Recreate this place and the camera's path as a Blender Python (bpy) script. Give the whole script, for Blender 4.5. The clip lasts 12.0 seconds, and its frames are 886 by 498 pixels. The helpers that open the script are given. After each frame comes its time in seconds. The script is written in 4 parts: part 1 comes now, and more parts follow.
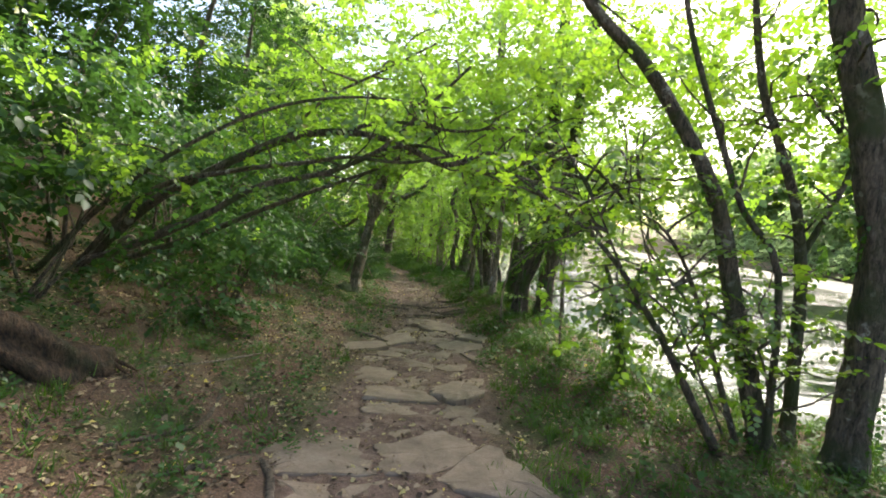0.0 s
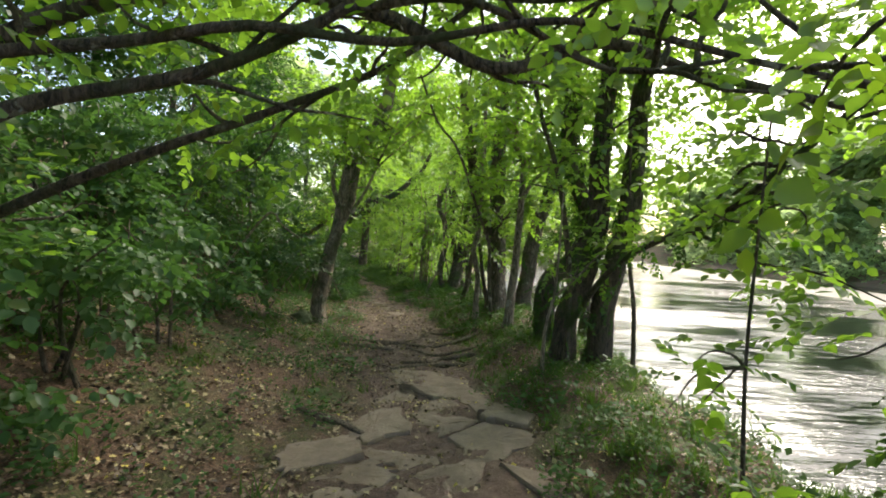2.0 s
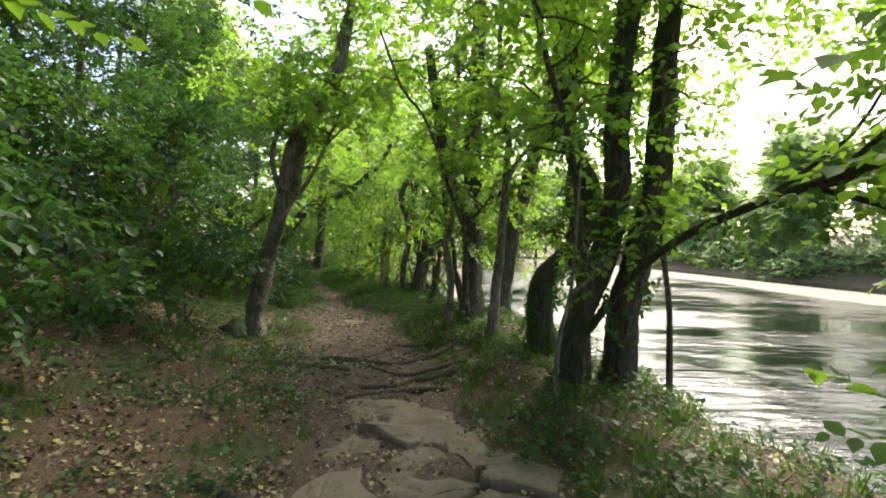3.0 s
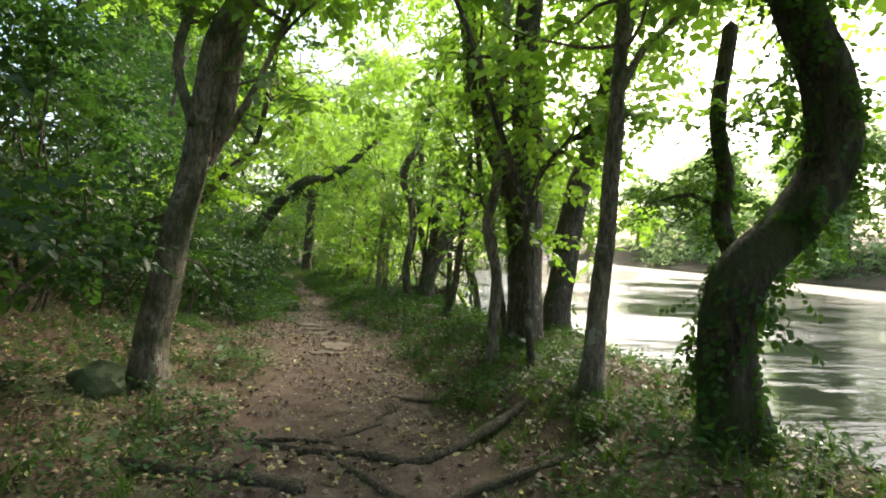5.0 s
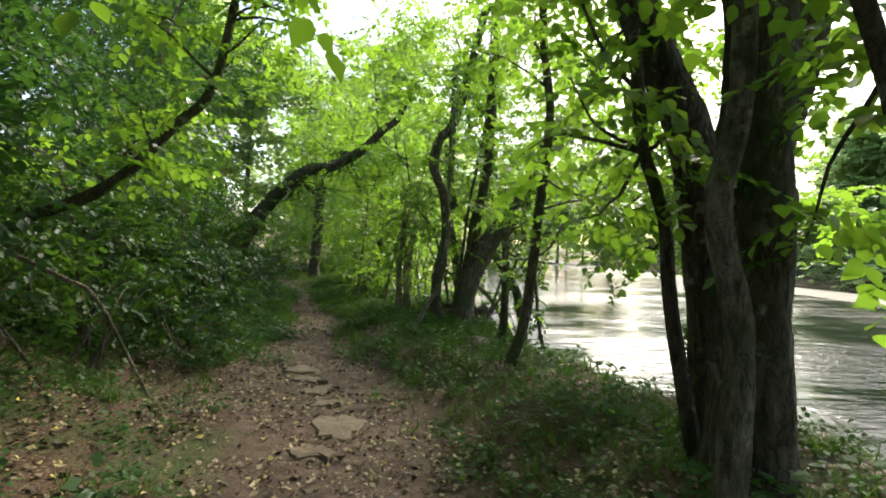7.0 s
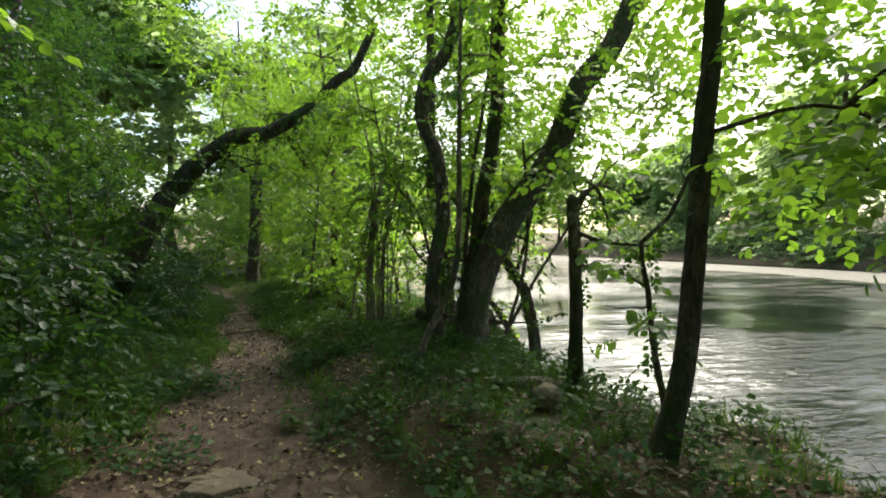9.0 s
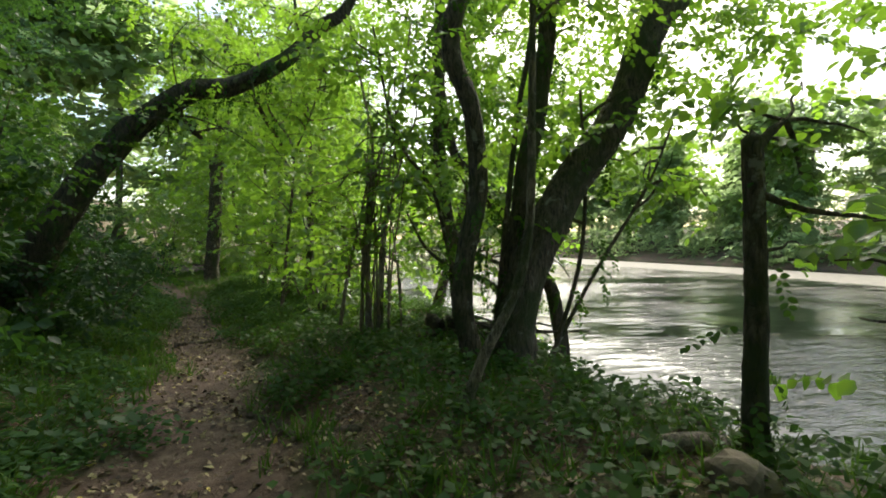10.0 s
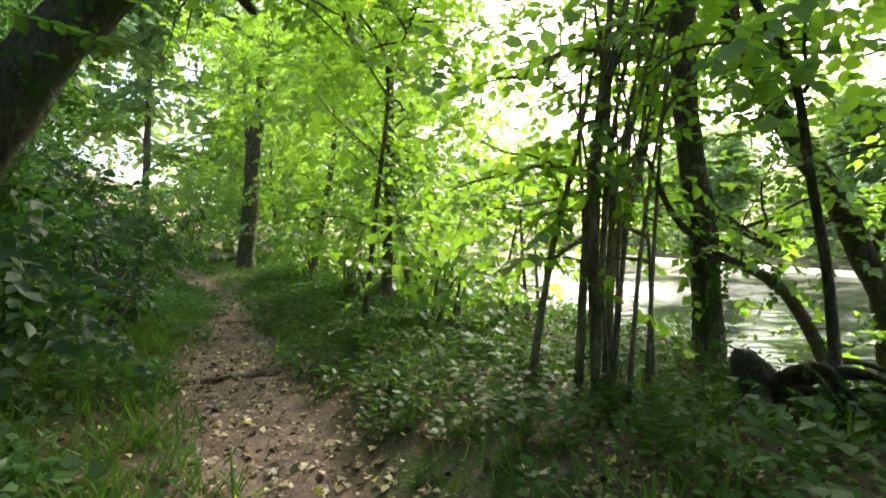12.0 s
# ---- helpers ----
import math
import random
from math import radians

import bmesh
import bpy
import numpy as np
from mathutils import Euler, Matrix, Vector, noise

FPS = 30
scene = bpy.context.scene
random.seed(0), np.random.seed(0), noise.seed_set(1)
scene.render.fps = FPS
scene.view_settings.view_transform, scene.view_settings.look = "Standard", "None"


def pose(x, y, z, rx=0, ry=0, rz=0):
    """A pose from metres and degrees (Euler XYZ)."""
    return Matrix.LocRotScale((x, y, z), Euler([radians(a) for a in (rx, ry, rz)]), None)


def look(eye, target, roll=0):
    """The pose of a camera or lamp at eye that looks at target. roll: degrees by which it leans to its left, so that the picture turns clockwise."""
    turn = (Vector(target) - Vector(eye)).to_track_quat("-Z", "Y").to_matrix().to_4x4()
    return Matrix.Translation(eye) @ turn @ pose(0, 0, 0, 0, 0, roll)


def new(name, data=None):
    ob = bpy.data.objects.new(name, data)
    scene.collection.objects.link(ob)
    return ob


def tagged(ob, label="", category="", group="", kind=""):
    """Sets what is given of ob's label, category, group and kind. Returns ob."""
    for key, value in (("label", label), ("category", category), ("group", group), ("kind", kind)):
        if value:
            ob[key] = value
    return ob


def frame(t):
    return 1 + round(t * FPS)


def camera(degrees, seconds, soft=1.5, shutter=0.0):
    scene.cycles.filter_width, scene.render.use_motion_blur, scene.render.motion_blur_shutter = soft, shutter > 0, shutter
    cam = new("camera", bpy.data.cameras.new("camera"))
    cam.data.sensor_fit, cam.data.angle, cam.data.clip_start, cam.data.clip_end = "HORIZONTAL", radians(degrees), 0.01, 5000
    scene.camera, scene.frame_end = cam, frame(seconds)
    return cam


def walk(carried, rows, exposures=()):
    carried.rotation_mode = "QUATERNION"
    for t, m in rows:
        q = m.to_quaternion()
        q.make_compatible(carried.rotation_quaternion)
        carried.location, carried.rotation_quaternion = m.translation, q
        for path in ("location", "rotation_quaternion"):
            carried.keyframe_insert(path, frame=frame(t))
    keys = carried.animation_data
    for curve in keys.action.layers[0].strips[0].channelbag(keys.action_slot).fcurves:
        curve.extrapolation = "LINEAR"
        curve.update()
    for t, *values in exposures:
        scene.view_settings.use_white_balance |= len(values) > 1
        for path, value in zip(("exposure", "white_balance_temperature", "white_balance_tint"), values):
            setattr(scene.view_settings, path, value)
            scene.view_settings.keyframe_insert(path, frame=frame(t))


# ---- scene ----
cam = camera(82.9, 12.0, 1.8)
PATH = [
    (0, (0.035, -0.11, 1.252), (0.028, 1.887, 1.155), 3.4),
    (0.5, (-0.112, 0.774, 1.234), (-0.103, 2.771, 1.138), 3.1),
    (1, (-0.207, 1.698, 1.22), (-0.184, 3.696, 1.133), 3.2),
    (1.5, (-0.309, 2.517, 1.15), (-0.263, 4.515, 1.085), 2.9),
    (2, (-0.357, 3.415, 1.126), (-0.267, 5.412, 1.074), 2.7),
    (2.5, (-0.433, 4.272, 1.032), (-0.261, 6.265, 1.001), 2.6),
    (2.7, (-0.425, 4.617, 0.97), (-0.213, 6.606, 0.941), 2.3),
    (4.3, (-0.346, 7.387, 0.7), (-0.036, 9.363, 0.68), 2.1),
    (4.5, (-0.336, 7.75, 0.674), (-0.043, 9.728, 0.65), 2.0),
    (5, (-0.374, 8.695, 0.636), (-0.11, 10.677, 0.615), 2.0),
    (5.5, (-0.447, 9.534, 0.59), (-0.175, 11.515, 0.571), 2.2),
    (6, (-0.49, 10.336, 0.569), (-0.209, 12.316, 0.553), 2.3),
    (6.5, (-0.504, 11.063, 0.603), (-0.262, 13.048, 0.596), 2.2),
    (7, (-0.551, 11.843, 0.639), (-0.333, 13.831, 0.632), 2.3),
    (7.2, (-0.567, 12.152, 0.612), (-0.378, 14.143, 0.605), 2.2),
    (8.8, (-0.877, 14.481, 0.54), (-0.507, 16.446, 0.52), -0.2),
    (9, (-0.872, 14.934, 0.516), (-0.442, 16.887, 0.493), -0.3),
    (9.5, (-0.97, 15.915, 0.433), (-0.409, 17.834, 0.402), -0.4),
    (10, (-1.134, 16.8, 0.342), (-0.57, 18.719, 0.32), 0.3),
    (10.5, (-1.329, 17.821, 0.293), (-0.804, 19.751, 0.258), 0.1),
    (11, (-1.505, 18.719, 0.22), (-1.017, 20.658, 0.175), 0.6),
    (11.5, (-1.697, 19.597, 0.142), (-1.235, 21.542, 0.086), 0.6),
    (12, (-1.882, 20.426, 0.069), (-1.408, 22.368, 0.022), 1.5),
]
walk(cam, [(t, look(eye, target, roll)) for t, eye, target, roll in PATH], [(0.0, 2.32, 7000, 8), (2.5, 2.05, 7000, 9), (4.5, 2.35, 7000, 10), (7.0, 1.98, 6900, 7), (9.0, 1.65, 6900, 4), (10.5, 1.75, 6900, 5), (11.2, 2.15, 7000, 4), (12.0, 2.7, 7100, 3)])

# ---- world, sun, exposure ----
SUN_AZ, SUN_EL = radians(34), radians(41)
world = bpy.data.worlds.new("overcast_sky")
scene.world = world
world.use_nodes = True
wn = world.node_tree.nodes
sky = wn.new("ShaderNodeTexSky")
sky.sky_type, sky.sun_disc = "NISHITA", False
sky.sun_elevation, sky.sun_rotation = SUN_EL, SUN_AZ
sky.air_density, sky.dust_density, sky.ozone_density, sky.altitude = 1.0, 2.5, 1.0, 100
world.node_tree.links.new(sky.outputs[0], wn["Background"].inputs[0])
wn["Background"].inputs[1].default_value = 0.095
sun_data = bpy.data.lights.new("hazy_sun", "SUN")
sun_data.energy, sun_data.angle, sun_data.color = 2.6, radians(28), (1.0, 0.97, 0.90)
sun = new("hazy_sun", sun_data)
sun.matrix_world = look((0, 0, 0), (-math.sin(SUN_AZ) * math.cos(SUN_EL), -math.cos(SUN_AZ) * math.cos(SUN_EL), -math.sin(SUN_EL)))
tagged(sun, kind="structure")

RNG = np.random.default_rng(7)
WATER = -1.55


# ---- materials ----
def material(name, rough=0.8):
    m = bpy.data.materials.new(name)
    m.use_nodes = True
    n = m.node_tree.nodes
    b = n["Principled BSDF"]
    b.inputs["Roughness"].default_value = rough
    return m, n, m.node_tree.links, b


def noise_tex(n, links, scale, detail=6, rough=0.6, coord=None, stretch=None):
    tex = n.new("ShaderNodeTexNoise")
    tex.inputs["Scale"].default_value, tex.inputs["Detail"].default_value, tex.inputs["Roughness"].default_value = scale, detail, rough
    src = n.new("ShaderNodeNewGeometry").outputs["Position"] if coord is None else coord
    if stretch:
        mp = n.new("ShaderNodeMapping")
        mp.inputs["Scale"].default_value = stretch
        links.new(src, mp.inputs[0])
        src = mp.outputs[0]
    links.new(src, tex.inputs["Vector"])
    return tex


def ramp(n, links, fac, stops):
    r = n.new("ShaderNodeValToRGB")
    while len(r.color_ramp.elements) < len(stops):
        r.color_ramp.elements.new(0.5)
    for e, (p, c) in zip(r.color_ramp.elements, stops):
        e.position, e.color = p, (*c, 1)
    links.new(fac, r.inputs[0])
    return r.outputs[0]


def blend(n, links, fac, a, b):
    m = n.new("ShaderNodeMix")
    m.data_type = "RGBA"
    if isinstance(fac, float):
        m.inputs["Factor"].default_value = fac
    else:
        links.new(fac, m.inputs["Factor"])
    for sock, v in ((m.inputs["A"], a), (m.inputs["B"], b)):
        if isinstance(v, tuple):
            sock.default_value = (*v, 1)
        else:
            links.new(v, sock)
    return m.outputs["Result"]


def bump(n, links, height, strength, distance, bsdf):
    b = n.new("ShaderNodeBump")
    b.inputs["Strength"].default_value, b.inputs["Distance"].default_value = strength, distance
    links.new(height, b.inputs["Height"])
    links.new(b.outputs[0], bsdf.inputs["Normal"])


def leaf_material(name, dark, light, yellow, through_c, share=0.55, gloss=0.08):
    m, n, links, b = material(name, 0.5)
    g = n.new("ShaderNodeNewGeometry")
    rnd = g.outputs["Random Per Island"]
    col = ramp(n, links, rnd, [(0.0, dark), (0.55, light), (0.89, light), (0.985, yellow)])
    patch = noise_tex(n, links, 0.9, 2)
    col = blend(n, links, patch.outputs["Fac"], col, dark)
    d = n.new("ShaderNodeBsdfDiffuse")
    links.new(col, d.inputs[0])
    t = n.new("ShaderNodeBsdfTranslucent")
    tc = blend(n, links, rnd, through_c, tuple(0.72 * c for c in through_c))
    links.new(tc, t.inputs[0])
    mix = n.new("ShaderNodeMixShader")
    mix.inputs[0].default_value = share
    links.new(d.outputs[0], mix.inputs[1]), links.new(t.outputs[0], mix.inputs[2])
    gl = n.new("ShaderNodeBsdfGlossy")
    gl.inputs["Roughness"].default_value = 0.42
    mix2 = n.new("ShaderNodeMixShader")
    mix2.inputs[0].default_value = gloss
    links.new(mix.outputs[0], mix2.inputs[1]), links.new(gl.outputs[0], mix2.inputs[2])
    links.new(mix2.outputs[0], n["Material Output"].inputs[0])
    n.remove(b)
    return m


def bark_material(name, deep, ridge, lichen, moss):
    m, n, links, b = material(name, 0.92)
    warp = noise_tex(n, links, 3.0, 3)
    pos = n.new("ShaderNodeNewGeometry").outputs["Position"]
    shift = n.new("ShaderNodeVectorMath")
    shift.operation = "MULTIPLY_ADD"
    links.new(warp.outputs["Color"], shift.inputs[0])
    shift.inputs[1].default_value = (0.10, 0.10, 0.25)
    links.new(pos, shift.inputs[2])
    fine = noise_tex(n, links, 30, 9, 0.75, shift.outputs[0], (1, 1, 0.26))
    flakes = n.new("ShaderNodeTexVoronoi")
    flakes.feature = "DISTANCE_TO_EDGE"
    flakes.inputs["Scale"].default_value = 24
    mp = n.new("ShaderNodeMapping")
    mp.inputs["Scale"].default_value = (1, 1, 0.30)
    links.new(shift.outputs[0], mp.inputs[0]), links.new(mp.outputs[0], flakes.inputs["Vector"])
    crack = ramp(n, links, flakes.outputs["Distance"], [(0.0, (0.78, 0.78, 0.78)), (0.06, (1, 1, 1))])
    big = noise_tex(n, links, 2.3, 4)
    col = ramp(n, links, fine.outputs["Fac"], [(0.38, deep), (0.66, ridge)])
    col = blend(n, links, crack, tuple(0.6 * v for v in deep), col)
    spots = noise_tex(n, links, 7, 5, 0.65)
    mask = ramp(n, links, spots.outputs["Fac"], [(0.60, (0, 0, 0)), (0.66, (1, 1, 1))])
    col = blend(n, links, mask, col, lichen)
    mossy = ramp(n, links, big.outputs["Fac"], [(0.48, (0, 0, 0)), (0.64, (0.9, 0.9, 0.9))])
    col = blend(n, links, mossy, col, moss)
    links.new(col, b.inputs["Base Color"])
    add = n.new("ShaderNodeMath")
    links.new(fine.outputs["Fac"], add.inputs[0]), links.new(crack, add.inputs[1])
    bump(n, links, add.outputs[0], 1.0, 0.06, b)
    return m


def litter_material():
    """Fallen leaves: most of them dark and rotting, some tan, a few fresh yellow."""
    m, n, links, b = material("fallen_leaf", 0.6)
    g = n.new("ShaderNodeNewGeometry")
    col = ramp(n, links, g.outputs["Random Per Island"], [(0.0, (0.05, 0.03, 0.018)), (0.36, (0.12, 0.072, 0.04)), (0.62, (0.25, 0.165, 0.09)), (0.84, (0.40, 0.30, 0.17)), (0.95, (0.46, 0.38, 0.16)), (1.0, (0.62, 0.47, 0.06))])
    spot = noise_tex(n, links, 60, 4, 0.7)
    col = blend(n, links, ramp(n, links, spot.outputs["Fac"], [(0.5, (0, 0, 0)), (0.68, (0.7, 0.7, 0.7))]), col, (0.05, 0.032, 0.018))
    links.new(col, b.inputs["Base Color"])
    return m


LEAF = leaf_material("alder_leaf", (0.045, 0.10, 0.012), (0.085, 0.17, 0.02), (0.45, 0.36, 0.03), (0.36, 0.62, 0.05), 0.57)
# Hillside leaves: the slope's shade is put into this darker colour.
LEAF_SHADED = leaf_material("shade_toned_leaf", (0.015, 0.042, 0.012), (0.04, 0.09, 0.027), (0.10, 0.13, 0.03), (0.08, 0.19, 0.025), 0.34, 0.03)
LEAF_YELLOW = leaf_material("turning_leaf", (0.06, 0.12, 0.015), (0.12, 0.20, 0.02), (0.60, 0.44, 0.04), (0.33, 0.55, 0.03))
LEAF_IVY = leaf_material("ivy_leaf", (0.032, 0.07, 0.018), (0.075, 0.135, 0.035), (0.13, 0.15, 0.03), (0.14, 0.30, 0.03), 0.3, 0.02)
LEAF_HERB = leaf_material("herb_leaf", (0.036, 0.083, 0.026), (0.085, 0.16, 0.05), (0.20, 0.21, 0.05), (0.13, 0.29, 0.05), 0.34, 0.025)
# Distant leaves: haze is painted in as a paler, more translucent green.
LEAF_HAZED = leaf_material("haze_toned_leaf", (0.09, 0.14, 0.055), (0.14, 0.21, 0.09), (0.26, 0.24, 0.09), (0.58, 0.74, 0.33), 0.75, 0.02)
LITTER = litter_material()
GRASS = leaf_material("grass_blade", (0.055, 0.11, 0.02), (0.11, 0.19, 0.035), (0.2, 0.2, 0.06), (0.16, 0.32, 0.03), 0.35, 0.015)
BARK = bark_material("alder_bark", (0.03, 0.023, 0.017), (0.27, 0.205, 0.15), (0.38, 0.35, 0.29), (0.06, 0.075, 0.024))
BARK_PALE = bark_material("pale_bark", (0.09, 0.066, 0.047), (0.55, 0.44, 0.335), (0.56, 0.52, 0.44), (0.06, 0.075, 0.025))
BARK_MOSS = bark_material("mossy_bark", (0.026, 0.02, 0.014), (0.19, 0.145, 0.105), (0.17, 0.18, 0.08), (0.07, 0.10, 0.026))


def ground_material():
    m, n, links, b = material("woodland_soil", 0.95)
    at = n.new("ShaderNodeAttribute")
    at.attribute_name = "trodden"
    soil = noise_tex(n, links, 7, 9, 0.7)
    fine = noise_tex(n, links, 55, 6, 0.7)
    moss = noise_tex(n, links, 1.4, 6, 0.7)
    earth = ramp(n, links, soil.outputs["Fac"], [(0.3, (0.056, 0.033, 0.025)), (0.52, (0.158, 0.097, 0.073)), (0.75, (0.28, 0.19, 0.15))])
    litter = ramp(n, links, fine.outputs["Fac"], [(0.36, (0.044, 0.025, 0.016)), (0.55, (0.155, 0.088, 0.054)), (0.72, (0.33, 0.21, 0.125))])
    green = ramp(n, links, fine.outputs["Fac"], [(0.35, (0.035, 0.047, 0.013)), (0.65, (0.10, 0.125, 0.032))])
    mask = ramp(n, links, moss.outputs["Fac"], [(0.46, (0, 0, 0)), (0.6, (1, 1, 1))])
    wild = blend(n, links, mask, litter, green)
    col = blend(n, links, at.outputs["Fac"], wild, earth)
    links.new(col, b.inputs["Base Color"])
    add = n.new("ShaderNodeMath")
    links.new(soil.outputs["Fac"], add.inputs[0]), links.new(fine.outputs["Fac"], add.inputs[1])
    bump(n, links, add.outputs[0], 0.8, 0.03, b)
    return m


def stone_material(name, lo, mid, hi):
    m, n, links, b = material(name, 0.85)
    a = noise_tex(n, links, 4, 8, 0.65)
    f = noise_tex(n, links, 40, 6, 0.7)
    col = ramp(n, links, a.outputs["Fac"], [(0.3, lo), (0.52, mid), (0.72, hi)])
    col = blend(n, links, f.outputs["Fac"], col, lo)
    links.new(col, b.inputs["Base Color"])
    bump(n, links, f.outputs["Fac"], 0.5, 0.02, b)
    return m


def water_material():
    m, n, links, b = material("river_water", 0.04)
    b.inputs["Base Color"].default_value = (0.012, 0.015, 0.011, 1)
    b.inputs["IOR"].default_value = 1.33
    b.inputs["Specular IOR Level"].default_value = 0.42
    swell = noise_tex(n, links, 0.5, 3, 0.5, stretch=(0.8, 1.3, 1))
    ripple = noise_tex(n, links, 2.1, 4, 0.6, stretch=(0.6, 2.0, 1))
    chop = noise_tex(n, links, 6, 3, 0.6, stretch=(0.7, 1.9, 1))
    area = noise_tex(n, links, 0.16, 4, 0.6, stretch=(0.7, 1.5, 1))
    rough = ramp(n, links, area.outputs["Fac"], [(0.43, (0.1, 0.1, 0.1)), (0.56, (1, 1, 1))])
    fine = n.new("ShaderNodeMath")
    fine.operation = "MULTIPLY_ADD"
    links.new(chop.outputs["Fac"], fine.inputs[0])
    fine.inputs[1].default_value = 0.26
    links.new(ripple.outputs["Fac"], fine.inputs[2])
    mul = n.new("ShaderNodeMath")
    mul.operation = "MULTIPLY"
    links.new(fine.outputs[0], mul.inputs[0]), links.new(rough, mul.inputs[1])
    add = n.new("ShaderNodeMath")
    add.operation = "MULTIPLY_ADD"
    links.new(swell.outputs["Fac"], add.inputs[0])
    add.inputs[1].default_value = 0.5
    links.new(mul.outputs[0], add.inputs[2])
    bump(n, links, add.outputs[0], 1.0, 0.07, b)
    return m


ROOT_BARK = bark_material("root_bark", (0.07, 0.052, 0.038), (0.28, 0.205, 0.15), (0.24, 0.19, 0.15), (0.10, 0.08, 0.045))
SOIL = ground_material()
SLAB = stone_material("worn_sandstone", (0.15, 0.105, 0.075), (0.31, 0.225, 0.165), (0.42, 0.325, 0.25))
GRAVEL = stone_material("river_gravel", (0.15, 0.13, 0.10), (0.26, 0.23, 0.18), (0.36, 0.33, 0.27))
MOSSROCK = stone_material("mossy_rock", (0.055, 0.075, 0.025), (0.14, 0.15, 0.08), (0.28, 0.27, 0.21))
WATER_MAT = water_material()


# ---- mesh helpers ----
def mesh_object(name, verts, faces, mat, parent=None, smooth=False, label=""):
    me = bpy.data.meshes.new(name)
    verts = np.asarray(verts, dtype=np.float32)
    if isinstance(faces, np.ndarray):
        k = faces.shape[1]
        me.vertices.add(len(verts)), me.loops.add(faces.size), me.polygons.add(len(faces))
        me.vertices.foreach_set("co", verts.ravel())
        me.loops.foreach_set("vertex_index", faces.ravel().astype(np.int32))
        me.polygons.foreach_set("loop_start", np.arange(0, faces.size, k, dtype=np.int32))
        me.polygons.foreach_set("loop_total", np.full(len(faces), k, dtype=np.int32))
    else:
        me.from_pydata(verts.tolist(), [], faces)
    me.update(calc_edges=True)
    me.validate()
    me.materials.append(mat)
    if smooth:
        me.polygons.foreach_set("use_smooth", np.ones(len(me.polygons), dtype=bool))
    ob = new(name, me)
    ob.parent = parent
    if label:
        ob["label"] = label
    return ob


def smooth_line(pts, step=0.15):
    """Catmull-Rom through the control points."""
    p = np.array(pts, float)
    p = np.vstack([2 * p[0] - p[1], p, 2 * p[-1] - p[-2]])
    out = []
    for a, b, c, d in zip(p[:-3], p[1:-2], p[2:-1], p[3:]):
        n = max(2, int(np.linalg.norm(c - b) / step))
        for t in np.arange(n) / n:
            out.append(0.5 * (2 * b + (c - a) * t + (2 * a - 5 * b + 4 * c - d) * t * t + (3 * b - a - 3 * c + d) * t ** 3))
    out.append(p[-2])
    return np.array(out)


def tube(line, r0, r1, sides=8, rough=0.0, flare=0.0, seed=0):
    """A tapered, uneven limb along a line. Returns vertices and quads."""
    n = len(line)
    tang = np.gradient(line, axis=0)
    tang /= np.linalg.norm(tang, axis=1)[:, None] + 1e-9
    ref = np.array([0.3, 1.0, 0.15])
    u = np.cross(tang, ref)
    u /= np.linalg.norm(u, axis=1)[:, None] + 1e-9
    v = np.cross(tang, u)
    s = np.linspace(0, 1, n)
    rad = r0 + (r1 - r0) * s ** 0.8
    length = np.concatenate([[0], np.cumsum(np.linalg.norm(np.diff(line, axis=0), axis=1))])
    rad = rad * (1 + flare * np.exp(-length / 0.16))
    ang = np.arange(sides) * 2 * np.pi / sides
    rng = np.random.default_rng(seed)
    ph = rng.uniform(0, 6.3, 4)
    lobes = 1 + rough * (0.5 * np.sin(3 * ang[None] + ph[0] + 1.3 * length[:, None]) + 0.35 * np.sin(5 * ang[None] + ph[1] - 2.1 * length[:, None]))
    lobes += rough * 0.5 * np.sin(length[:, None] * 7 + ph[2]) * np.cos(ang[None] + ph[3]) + rough * rng.normal(0, 0.10 if sides >= 16 else 0.2, (n, sides))
    if sides >= 16:
        twist = 0.9 * np.sin(length * 2.3 + ph[1])[:, None]
        lobes += 0.085 * np.abs(np.sin(5.5 * ang[None] + twist + 0.5 * np.sin(length * 9)[:, None])) + 0.035 * np.sin(13 * ang[None] - twist * 2 + ph[0]) + rng.normal(0, 0.022, (n, sides))
    if flare:
        lobes += flare * 0.35 * np.exp(-length / 0.2)[:, None] * np.sin(4 * ang[None] + ph[2])
    rr = rad[:, None] * lobes
    verts = line[:, None, :] + rr[..., None] * (np.cos(ang)[None, :, None] * u[:, None] + np.sin(ang)[None, :, None] * v[:, None])
    verts = np.vstack([verts.reshape(-1, 3), line[-1:] + tang[-1:] * r1])
    i = np.arange(n - 1)[:, None] * sides + np.arange(sides)[None]
    j = np.arange(n - 1)[:, None] * sides + (np.arange(sides)[None] + 1) % sides
    faces = np.stack([i, j, j + sides, i + sides], -1).reshape(-1, 4)
    top = (n - 1) * sides
    k = np.arange(sides)
    cap = np.stack([top + k, top + (k + 1) % sides, np.full(sides, n * sides), np.full(sides, n * sides)], -1)
    return verts, faces, cap[:, :3]


def tubes_object(name, tubes, mat, parent=None, label=""):
    """Limbs that belong to one part, in one mesh."""
    vs, fs, off = [], [], 0
    for v, f, c in tubes:
        vs.append(v)
        fs += (f + off).tolist() + (c + off).tolist()
        off += len(v)
    return mesh_object(name, np.vstack(vs), fs, mat, parent, True, label)


